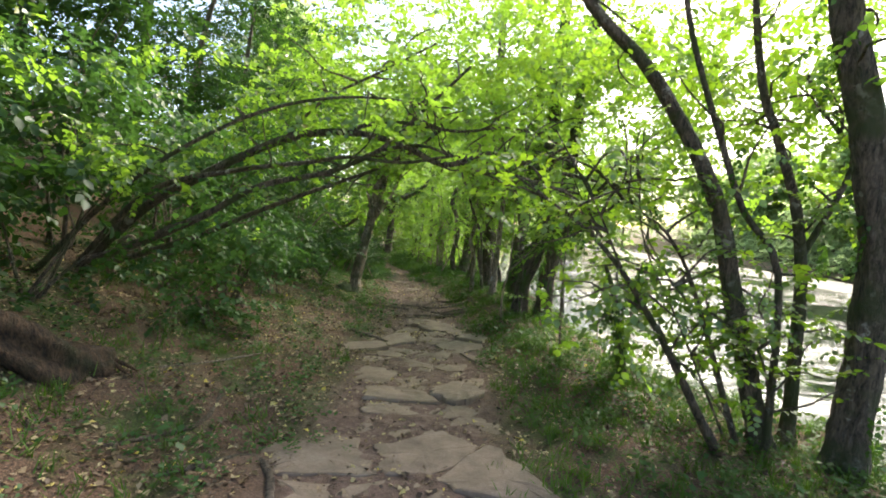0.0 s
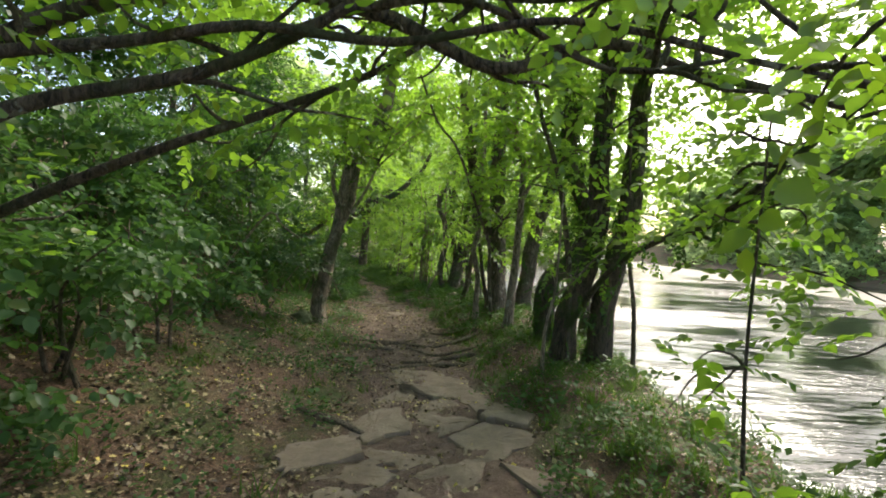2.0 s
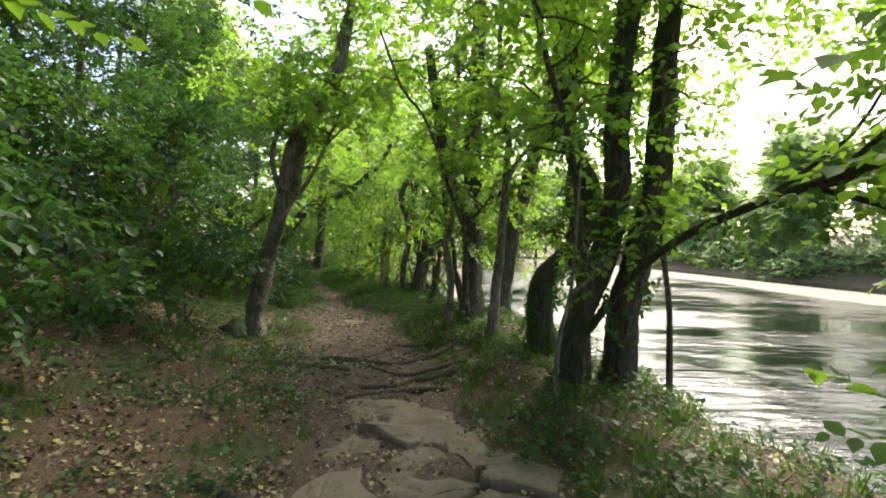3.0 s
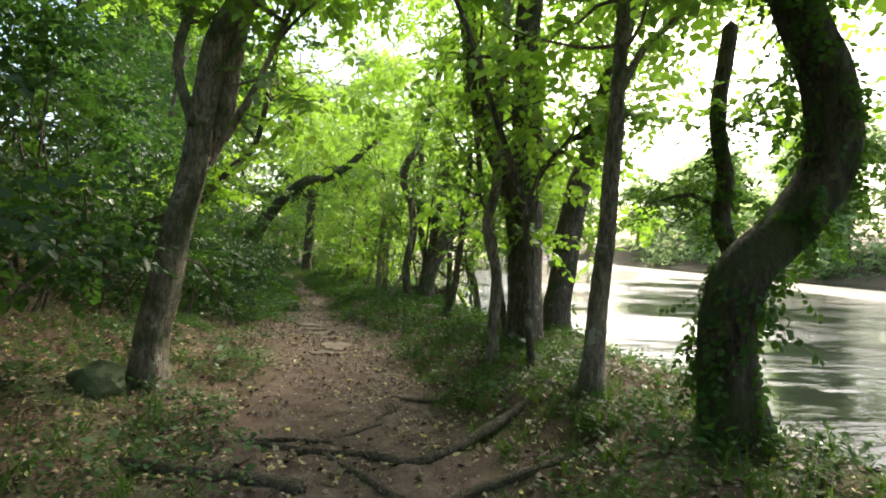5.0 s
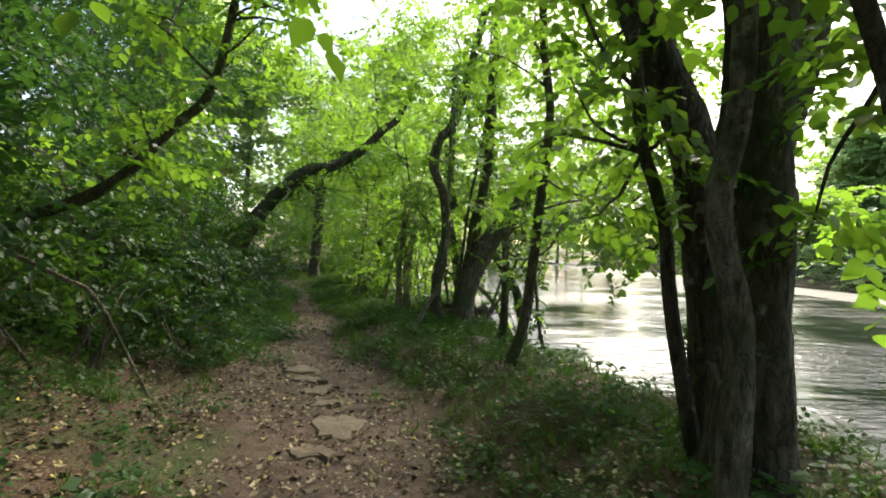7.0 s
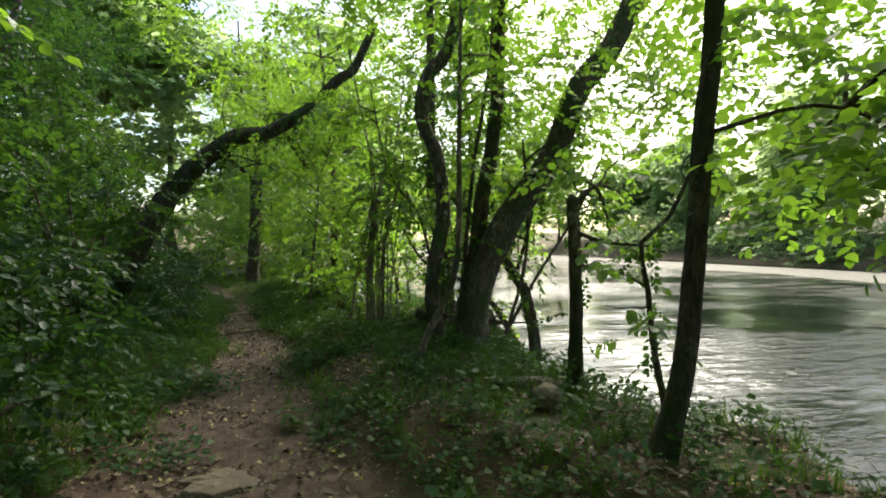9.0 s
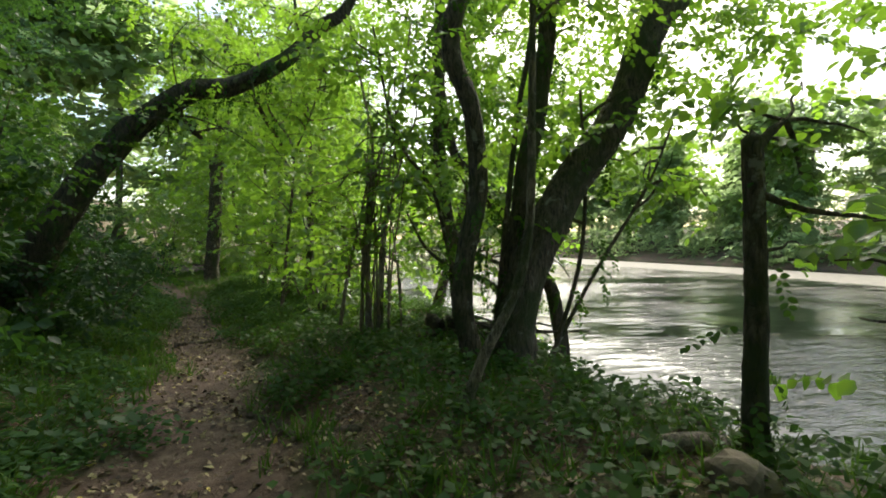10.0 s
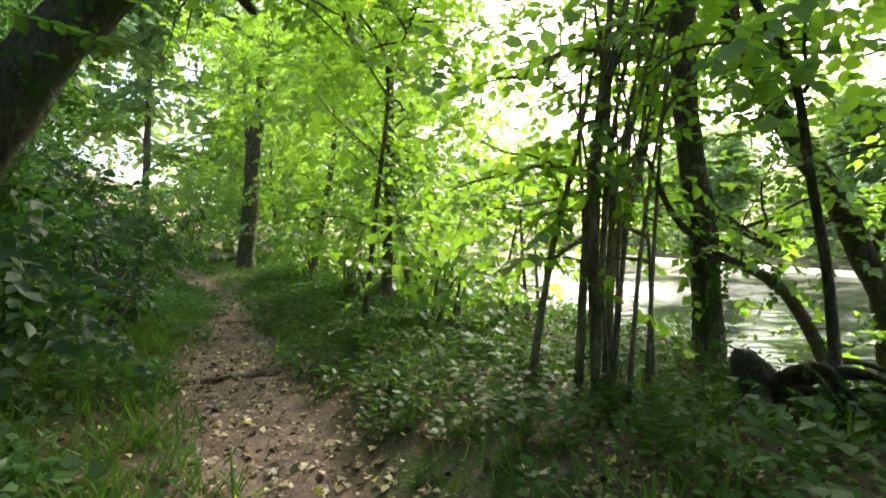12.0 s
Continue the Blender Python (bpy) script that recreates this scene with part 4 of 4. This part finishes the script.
# ---- the far bank ----
def far_bank():
    rng = np.random.default_rng(90)
    for k in range(18):
        y = 18 + 3.6 * k + rng.normal(0, 0.8)
        x = 41 + rng.normal(0, 0.8)
        c = (x, y, float(ground_z(x, y)) + 1.4)
        p = np.vstack([in_ball(130, c, (2.2, 3.4, 2.4), rng, 0.4), in_ball(110, (c[0] + 3, c[1] + 1.5, c[2] + 3.0), (2.0, 3.0, 2.6), rng, 0.4)])
        leafy("rounded green bush on the far bank", p, LEAF_HAZED, SPRAYS_FAR, seed=900 + k, height=2, size=0.8)
    for k in range(30):
        y = 22 + 2.6 * k + rng.normal(0, 0.6)
        x = 46 + rng.uniform(0, 10) - (3 if k > 25 else 0)
        z = float(ground_z(x, y))
        h = rng.uniform(12, 18)
        tree("tall leafy tree on the far bank", [([(x, y, z), (x + 0.2, y, z + h * 0.5), (x, y, z + h * 0.9)], 0.3, 0.06, True)], BARK, LEAF_HAZED, 8, 3.0, 1,
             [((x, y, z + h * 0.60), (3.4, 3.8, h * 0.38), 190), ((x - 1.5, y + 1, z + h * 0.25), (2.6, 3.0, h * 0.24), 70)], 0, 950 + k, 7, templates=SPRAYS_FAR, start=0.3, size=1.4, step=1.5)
    for k in range(16):
        x = -20 + 4.2 * k + rng.normal(0, 0.6)
        y = (52 if x < 3 else 100) + rng.uniform(0, 10)
        z = max(float(ground_z(x, y)), WATER)
        h = rng.uniform(17, 25)
        tree("tall leafy tree closing the view", [([(x, y, z), (x + 0.2, y, z + h * 0.5), (x, y, z + h * 0.9)], 0.25, 0.06, True)], BARK, LEAF_HAZED, 8, 3.0, 1,
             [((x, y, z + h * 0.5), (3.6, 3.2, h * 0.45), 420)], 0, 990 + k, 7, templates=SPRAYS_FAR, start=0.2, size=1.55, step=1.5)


far_bank()


# ---- bank thicket past the bend ----
def bank_thicket():
    rng = np.random.default_rng(120)
    for k, (x, y, rx, ry, h, n) in enumerate((
            (-0.6, 25.6, 0.8, 0.8, 1.8, 60), (0.6, 26.4, 0.9, 1.0, 2.4, 80), (-1.2, 30.0, 1.0, 1.2, 2.6, 90), (0.2, 29.0, 1.2, 1.2, 3.2, 110),
            (-2.0, 34.0, 1.3, 1.4, 3.6, 190), (0.4, 33.0, 1.3, 1.5, 3.6, 200), (-1.0, 38.0, 1.6, 1.6, 4.2, 210), (1.0, 41.0, 1.8, 1.8, 4.6, 210),
            (-6.5, 41.0, 1.6, 1.6, 4.2, 200), (-5.0, 43.5, 1.5, 1.2, 3.2, 230), (-3.6, 41.5, 0.9, 0.9, 1.6, 90), (-3.0, 45.0, 2.2, 1.8, 4.8, 220), (-7.5, 46.0, 2.2, 1.8, 5.0, 200), (1.2, 47.0, 2.0, 2.0, 5.0, 200))):
        z = float(ground_z(x, y))
        p = in_ball(n, (x, y, z + h * 0.55), (rx, ry, h * 0.5), rng, 0.3)
        leafy("sunlit light-green hazel shrub on the bank", p, LEAF, SPRAYS_LIGHT if y > 28 else (SPRAYS if k % 2 else SPRAYS_BIG), seed=1200 + k, height=h, size=0.95 + 0.01 * y)


bank_thicket()


# ---- ground cover ----
def rosette(count, leaf, seed, lift=0.6, rise=0.0):
    r = np.random.default_rng(seed)
    yaw = np.arange(count) * 2.4 + r.normal(0, 0.3, count)
    rot = turns(yaw, r.uniform(lift - 0.4, lift + 0.3, count), r.normal(0, 0.3, count))
    size = leaf * r.uniform(0.6, 1.15, count)
    base = np.stack([-np.sin(yaw) * 0.03, np.cos(yaw) * 0.03, r.uniform(0, 1, count) * rise + 0.01], -1)
    v = np.einsum("nij,kj->nki", rot, UNEVEN) * size[:, None, None] + base[:, None]
    f = LOZENGE_F[None] + (np.arange(count) * len(UNEVEN))[:, None, None]
    return v.reshape(-1, 3), f.reshape(-1, 4)


def tuft(count, height, seed):
    r = np.random.default_rng(seed)
    rot = turns(r.uniform(0, 6.283, count), r.normal(-0.15, 0.25, count), r.normal(0, 0.15, count))
    size = height * r.uniform(0.5, 1.1, count)
    base = np.stack([r.normal(0, 0.05, count), r.normal(0, 0.05, count), np.zeros(count)], -1)
    blade = BLADE * np.array([1.0, 1.0, 0.9])
    v = np.einsum("nij,kj->nki", rot, blade) * size[:, None, None] + base[:, None]
    f = BLADE_F[None] + (np.arange(count) * len(BLADE))[:, None, None]
    return v.reshape(-1, 3), f.reshape(-1, 4)


HERBS = [rosette(11, 0.055, 200 + i, 0.4, 0.14) for i in range(5)]
BROAD = [rosette(8, 0.075, 220 + i, 0.45, 0.2) for i in range(4)]
TUFTS = [tuft(15, 0.19, 240 + i) for i in range(5)]


def patchy(x, y, a=1.0, b=0.0):
    return np.sin(1.7 * a * x + 0.9 * a * y + b) + np.sin(2.9 * a * y - 1.3 * a * x + 1.7 + b) + 0.7 * np.sin(5.1 * a * x + 3.3 * a * y + b)


def strew(n, x0, x1, y0, y1, keep, rng):
    x, y = rng.uniform(x0, x1, n), rng.uniform(y0, y1, n)
    k = rng.uniform(0, 1, n) < keep(x, y)
    x, y = x[k], y[k]
    return np.stack([x, y, ground_z(x, y)], -1)


def cover(name, label, category, templates, mat, n, area, keep, seed, size, tilt=0.12, lift=0.0):
    rng = np.random.default_rng(seed)
    p = strew(n, *area, keep, rng)
    p[:, 2] += lift
    m = len(p)
    s = rng.uniform(size[0], size[1], m) if isinstance(size, tuple) else size(p, rng)
    v, f = scatter(templates, p, rng.uniform(0, 6.283, m), rng.normal(0, tilt, m), rng.normal(0, tilt, m), s)
    ob = mesh_object(name, v, f, mat)
    tagged(ob, label, category, kind="stuff")


def aside(x, y):
    return np.abs(x - path_x(y)) - path_half(y)


def dry(x, y):
    return x < bank_x(y) + 0.25


def left_herbs(x, y):
    a = aside(x, y)
    d = np.interp(y, [0, 4, 10, 12, 17, 19, 40], [0.35, 0.34, 0.34, 0.55, 0.75, 0.95, 0.95])
    return (x < path_x(y)) * smoothstep(-0.15, 0.5, a + 0.25 * patchy(x, y)) * d * (0.25 + 0.75 * (patchy(x, y) > -0.2))


def right_herbs(x, y):
    a = aside(x, y)
    d = np.interp(y, [0, 6, 11, 40], [0.6, 0.75, 0.85, 0.9])
    return (x > path_x(y)) * dry(x, y) * smoothstep(-0.1, 0.5, a + 0.2 * patchy(x, y)) * d * (0.4 + 0.6 * (patchy(x, y) > -0.6))


def grass_keep(x, y):
    a = aside(x, y)
    left = (x < path_x(y)) * np.interp(y, [0, 2, 6, 15, 18, 40], [0.6, 0.3, 0.35, 0.25, 0.9, 0.9]) * (patchy(x, y, 0.8, 2) > np.interp(y, [0, 16, 19], [0.4, 0.2, -2]))
    right = (x > path_x(y)) * dry(x, y) * np.interp(y, [0, 5, 11, 16, 19, 40], [0.7, 0.9, 0.5, 0.4, 0.3, 0.25])
    return (left + right) * smoothstep(-0.1, 0.3, a + 0.12 * patchy(x, y, 2))


def litter_keep(x, y):
    a = aside(x, y)
    on = np.interp(y, [0, 8, 11, 16, 40], [0.25, 0.35, 0.6, 0.65, 0.7])
    off = np.where(x < path_x(y), np.interp(y, [0, 16, 18, 40], [0.95, 0.9, 0.45, 0.3]), 0.6)
    return np.where(a < 0, on, off) * dry(x, y) * (0.35 + 0.65 * (patchy(x, y, 1.3, 4) > -0.5))


def size_by_bank(p, rng):
    tall = np.interp(p[:, 1], [0, 16, 19, 40], [0.8, 0.8, 1.1, 1.3])
    return tall * rng.uniform(0.6, 1.3, len(p))


FLAT_LEAF = [(LOZENGE * np.array([w, 1, s]) - np.array([0, 0.5, 0]), LOZENGE_F) for w, s in ((1.0, 1.0), (0.8, 2.4), (1.15, -1.8))]
cover("herb_cover", "low green herbs and seedlings beside the path", "herbs", HERBS, LEAF_HERB, 36000, (-8, 0, 0.5, 46), left_herbs, 301, size_by_bank)
cover("ivy_cover", "low ivy and herbs covering the river bank", "herbs", HERBS, LEAF_IVY, 34000, (-3.5, 4.8, 0.5, 46), right_herbs, 302, size_by_bank)
cover("broad_herb_cover", "broad-leaved plants on the river bank", "herbs", BROAD, LEAF_HERB, 6000, (-7, 4.5, 0.5, 46), lambda x, y: 0.8 * (right_herbs(x, y) + left_herbs(x, y)), 303, (0.6, 1.2))
cover("grass", "uneven tufts of green woodland grass", "grass", TUFTS, GRASS, 28000, (-6.5, 4.5, 0.5, 44), grass_keep, 304, size_by_bank)
cover("leaf_litter", "fallen tan and yellow leaves on the path", "leaves", FLAT_LEAF, LITTER, 190000, (-4.8, 3, 0.5, 32), litter_keep, 305, lambda p, rng: 0.022 + 0.045 * rng.uniform(0, 1, len(p)) ** 2.2, 0.35, 0.014)


def hillside_far_cover():
    rng = np.random.default_rng(306)
    p = strew(1500, -16, -3.5, 0, 46, lambda x, y: (x < path_x(y) - 2.2) * 0.9, rng)
    sprays_object_top = sprays_object("undergrowth", p + np.array([0, 0, 0.25]), LEAF_SHADED, SPRAYS_BIG, None, 0.3, 0.65, rng)
    tagged(sprays_object_top, "dark shaded undergrowth on the hillside", "undergrowth", kind="stuff")


hillside_far_cover()


# ---- stone slabs ----
def slab(outline, top, thick, seed, mat=SLAB, label="worn flat sandstone slab set in the path", name="stone_slab", group="slabs in the path"):
    """A flat stone with a broken outline and worn edges."""
    r = np.random.default_rng(seed)
    o = np.array(outline, float)
    c = o.mean(0)
    ring = []
    for a, b in zip(o, np.roll(o, -1, 0)):
        for s in (0.0, 0.25, 0.5, 0.75):
            ring.append(a + (b - a) * s + (r.normal(0, 0.034, 2) if s else r.normal(0, 0.02, 2)))
    ring = np.array(ring)
    tilt = r.normal(0, 0.03, 2)
    m = len(ring)
    bm = bmesh.new()
    loops = []
    for k, (scale, dz) in enumerate(((1.0, -thick), (1.0, -0.03), (0.975, -0.008), (0.93, 0.0), (0.55, 0.006))):
        loops.append([bm.verts.new((*(c * 0 + (q - c) * scale), dz + float(tilt @ (q - c)) + (r.normal(0, 0.003) if k else 0))) for q in ring])
    for lo, hi in zip(loops[:-1], loops[1:]):
        for i in range(m):
            bm.faces.new((lo[i], lo[(i + 1) % m], hi[(i + 1) % m], hi[i]))
    mid = bm.verts.new((0, 0, 0.004))
    for i in range(m):
        bm.faces.new((loops[-1][i], loops[-1][(i + 1) % m], mid))
    me = bpy.data.meshes.new(name)
    bm.to_mesh(me)
    bm.free()
    me.materials.append(mat)
    ob = new(name, me)
    ob.location = (c[0], c[1], float(ground_z(c[0], c[1])) + top)
    tagged(ob, label, "stone", group)
    return ob


def cell(points, i, reach):
    """The piece of the plane nearest to one of the points: its corners in order."""
    c = points[i]
    poly = [c + reach * np.array(d) for d in ((-1, -1), (1, -1), (1, 1), (-1, 1))]
    for j, q in enumerate(points):
        if j == i or np.linalg.norm(q - c) > 2.8 * reach:
            continue
        n, mid = q - c, (q + c) / 2
        out = []
        for a, b in zip(poly, poly[1:] + poly[:1]):
            da, db = float((a - mid) @ n), float((b - mid) @ n)
            if da <= 0:
                out.append(a)
            if da * db < 0:
                out.append(a + (b - a) * da / (da - db))
        poly = out
    return np.array(poly)


def slab_field():
    """Bedrock of the path, broken by joints into uneven slabs."""
    r = np.random.default_rng(400)
    pts = []
    for n in range(17):
        y = 1.0 + 0.56 * n
        for x in np.arange(-1.9, 1.9, 0.74) + (0.37 if n % 2 else 0):
            pts.append(np.array([x + 0.25 * (y - 5) * 0.1 + r.normal(0, 0.17), y + r.normal(0, 0.15) + 0.3 * x]))
    k = 0
    for i, c in enumerate(pts):
        lo, hi = np.interp(c[1], [0, 4, 6, 7.5, 8.5, 9.4, 10], [-1.0, -1.0, -1.15, -1.35, -1.0, -0.6, -0.5]), np.interp(c[1], [0, 3, 5, 6.5, 8, 9, 10], [0.75, 0.75, 0.68, 0.68, 0.85, 0.7, 0.1])
        if not (lo < c[0] < hi and 1.0 < c[1] < 9.9):
            continue
        q = cell(pts, i, 0.75)
        q = q[np.linalg.norm(q - np.roll(q, 1, 0), axis=1) > 0.10]
        if len(q) < 3:
            continue
        c = q.mean(0)
        q = c + (q - c) * (1 - r.uniform(0.012, 0.04) / max(0.25, np.linalg.norm(q - c, axis=1).mean()))
        slab(q, 0.012 + r.uniform(-0.022, 0.03), 0.14, 410 + k)
        k += 1
    for j, (x, y, a, b) in enumerate(((-0.92, 16.15, 0.30, 0.27), (-1.05, 15.55, 0.16, 0.14), (-1.22, 17.3, 0.19, 0.16), (-1.40, 17.75, 0.2, 0.16), (-1.55, 18.25, 0.24, 0.18), (-1.1, 16.75, 0.15, 0.12))):
        ang = np.arange(6) * 1.047 + r.normal(0, 0.15, 6)
        q = np.stack([x + np.cos(ang) * a * r.uniform(0.85, 1.15, 6), y + np.sin(ang) * b * r.uniform(0.85, 1.15, 6)], -1)
        slab(q, 0.03, 0.12, 450 + j, label="small flat pale stone in the trodden earth", group="small stones in the path")


slab_field()


# ---- roots, logs, rocks ----
def root_line(pts, r0, r1, seed, label="gnarled brown root crossing the path", name="tree_root", category="root", lift=0.008, mat=ROOT_BARK, group="roots across the path"):
    p = [(x, y, float(ground_z(x, y)) + lift * (1 - 0.8 * (i in (0, len(pts) - 1)))) for i, (x, y) in enumerate(pts)]
    foot = np.array(p[0])
    ob = tubes_object(name, [tube(smooth_line(p, 0.06) - foot, r0, r1, 8, 0.2, 0, seed)], mat)
    ob.location = foot
    tagged(ob, label, category, group)


for k, (pts, r0, r1) in enumerate((
        ([(-1.9, 12.0), (-1.49, 11.85), (-1.15, 11.77), (-0.76, 11.58)], 0.03, 0.05),
        ([(-1.29, 12.41), (-0.74, 12.15), (-0.37, 12.06), (-0.01, 11.91), (0.68, 12.34), (1.07, 12.60)], 0.02, 0.045),
        ([(-0.57, 10.82), (-0.16, 10.78), (0.03, 11.05), (0.5, 11.2), (1.3, 11.3)], 0.035, 0.05),
        ([(-0.75, 12.23), (-0.36, 11.67), (-0.05, 11.38), (0.4, 11.5), (1.4, 11.6)], 0.018, 0.045),
        ([(-0.27, 13.51), (0.19, 13.24), (0.51, 13.11), (1.0, 13.3)], 0.022, 0.05),
        ([(-2.95, 24.6), (-2.72, 24.74), (-2.50, 24.81), (-2.2, 25.0)], 0.018, 0.028),
        ([(-0.7, 10.4), (-0.41, 10.5), (-0.04, 10.62), (0.4, 10.5)], 0.03, 0.04),
        ([(-1.5, 8.35), (-1.27, 8.23), (-1.06, 8.13), (-0.8, 7.95)], 0.04, 0.045),
        ([(-0.63, 12.43), (-0.33, 12.64), (-0.29, 12.9), (-0.1, 13.2)], 0.015, 0.025),
        ([(-1.6, 12.3), (-1.05, 12.42), (-0.66, 12.35)], 0.02, 0.03),
        ([(-1.5, 21.1), (-1.25, 20.7), (-1.13, 20.33), (-0.73, 20.06)], 0.02, 0.035),
        ([(-3.3, 28.0), (-3.0, 27.9), (-2.7, 28.05)], 0.02, 0.03),
        ([(-1.8, 3.1), (-1.35, 3.5), (-1.1, 3.3), (-0.95, 2.9)], 0.02, 0.03),
        ([(-2.2, 3.2), (-1.9, 3.9), (-2.0, 4.6)], 0.015, 0.025))):
    root_line(pts, r0, r1, 800 + k)

ROTTEN = bark_material("rotten_wood", (0.02, 0.013, 0.008), (0.17, 0.10, 0.055), (0.11, 0.07, 0.04), (0.045, 0.045, 0.015))


def fallen_log():
    """A rotten bole leaning down the slope, with a torn lower end."""
    line = smooth_line([(-4.2, 2.7, 0.62), (-3.6, 3.15, 0.42), (-3.2, 3.6, 0.16), (-2.9, 4.15, -0.24)], 0.05)
    foot = np.array([-2.9, 4.15, float(ground_z(-2.9, 4.15))])
    log = new("fallen_log")
    log.location = foot
    tubes_object("bole", [tube(line - foot, 0.15, 0.17, 24, 0.5, 0, 830)], ROTTEN, log)
    r = np.random.default_rng(831)
    for k in range(7):
        a = r.uniform(0, 6.283)
        p = np.array([(0, 0, 0.12), (0.12 * math.cos(a), 0.10 + 0.1 * math.sin(a), 0.05), (0.22 * math.cos(a), 0.2 + 0.18 * math.sin(a), -0.06)])
        tubes_object("splinter", [tube(smooth_line(p, 0.05), 0.035, 0.008, 6, 0.3, 0, k)], ROTTEN, log)
    tagged(log, "rotten brown log lying against the slope", "log")


fallen_log()
root_line([(0.45, 19.0), (0.75, 18.85), (1.05, 18.95)], 0.045, 0.06, 831, "short weathered log on the bank", "bank_log", "log", 0.04, BARK_PALE, "")


def boulder(x, y, rx, ry, rz, seed, label, mat=MOSSROCK):
    r = np.random.default_rng(seed)
    bm = bmesh.new()
    bmesh.ops.create_icosphere(bm, subdivisions=3, radius=1)
    for v in bm.verts:
        n = noise.noise(v.co * 1.6 + Vector((seed, 0, 0))) * 0.28 + noise.noise(v.co * 4.0 + Vector((0, seed, 0))) * 0.09
        v.co = Vector((v.co.x * rx, v.co.y * ry, v.co.z * rz)) * (1 + n)
    me = bpy.data.meshes.new("boulder")
    bm.to_mesh(me)
    bm.free()
    me.materials.append(mat)
    ob = new("boulder", me)
    ob.location = (x, y, float(ground_z(x, y)) + rz * 0.35)
    ob.rotation_euler = (0, 0, r.uniform(0, 6))
    tagged(ob, label, "rock")


boulder(-2.55, 13.0, 0.21, 0.18, 0.15, 3, "mossy boulder among ivy at the foot of a tree")
boulder(0.75, 18.55, 0.16, 0.12, 0.1, 5, "small brown stone on the grassy bank", SLAB)
boulder(2.9, 13.3, 0.22, 0.2, 0.16, 9, "wet dark stone at the water's edge")


def stump(x, y, seed):
    """An upturned root plate: a torn bole with roots fanning from it."""
    r = np.random.default_rng(seed)
    z = float(ground_z(x, y))
    root = new("uprooted_stump")
    root.location = (x, y, z)
    tubes_object("bole", [tube(smooth_line([(0, 0, -0.25), (0.03, 0.05, 0.08), (-0.08, 0.1, 0.3)], 0.04), 0.15, 0.07, 16, 0.4, 0.5, seed)], BARK_MOSS, root)
    for k in range(16):
        a = r.uniform(0, 6.283)
        L = r.uniform(0.35, 0.9)
        p = [(0, 0, 0.15), (math.cos(a) * L * 0.5, math.sin(a) * L * 0.5, r.uniform(0.1, 0.35)), (math.cos(a) * L, math.sin(a) * L, r.uniform(-0.2, 0.3))]
        tubes_object("root", [tube(smooth_line(p, 0.08), 0.035, 0.008, 6, 0.2, 0, seed + k)], BARK_MOSS, root)
    tagged(root, "dark uprooted stump with tangled roots at the water", "stump")


stump(0.55, 22.7, 860)
stump(1.35, 22.3, 870)


def dead_branch(pts, r0, r1, seed, label):
    foot = np.array(pts[0], float)
    ob = tubes_object("dead_branch", [tube(smooth_line(pts, 0.08) - foot, r0, r1, 7, 0.12, 0, seed)], BARK_PALE)
    ob.location = foot
    tagged(ob, label, "branch")


dead_branch([(-3.9, 11.7, -0.2), (-3.2, 11.65, 0.9), (-2.78, 11.60, 1.38), (-2.64, 11.60, 1.22), (-2.49, 11.60, 1.10), (-2.32, 11.60, 0.99)], 0.03, 0.016, 881, "bare crooked pale branch among the shrubs")
dead_branch([(-4.3, 15.5, 0.1), (-3.6, 15.6, 0.62), (-3.11, 15.60, 0.47), (-2.77, 15.60, 0.31), (-2.56, 15.60, 0.17), (-2.2, 15.60, -0.5)], 0.025, 0.012, 882, "fallen grey branch leaning out of the shrubs")
dead_branch([(-4.5, 6.4, 0.2), (-4.16, 6.50, 0.86), (-3.89, 6.50, 0.50), (-3.55, 6.50, -0.1)], 0.03, 0.018, 883, "broken pale branch hanging at the slope")
dead_branch([(-2.9, 4.4, -0.25), (-2.4, 4.9, -0.3), (-2.0, 5.6, -0.35)], 0.014, 0.008, 884, "thin dry stick lying on the leaf litter")
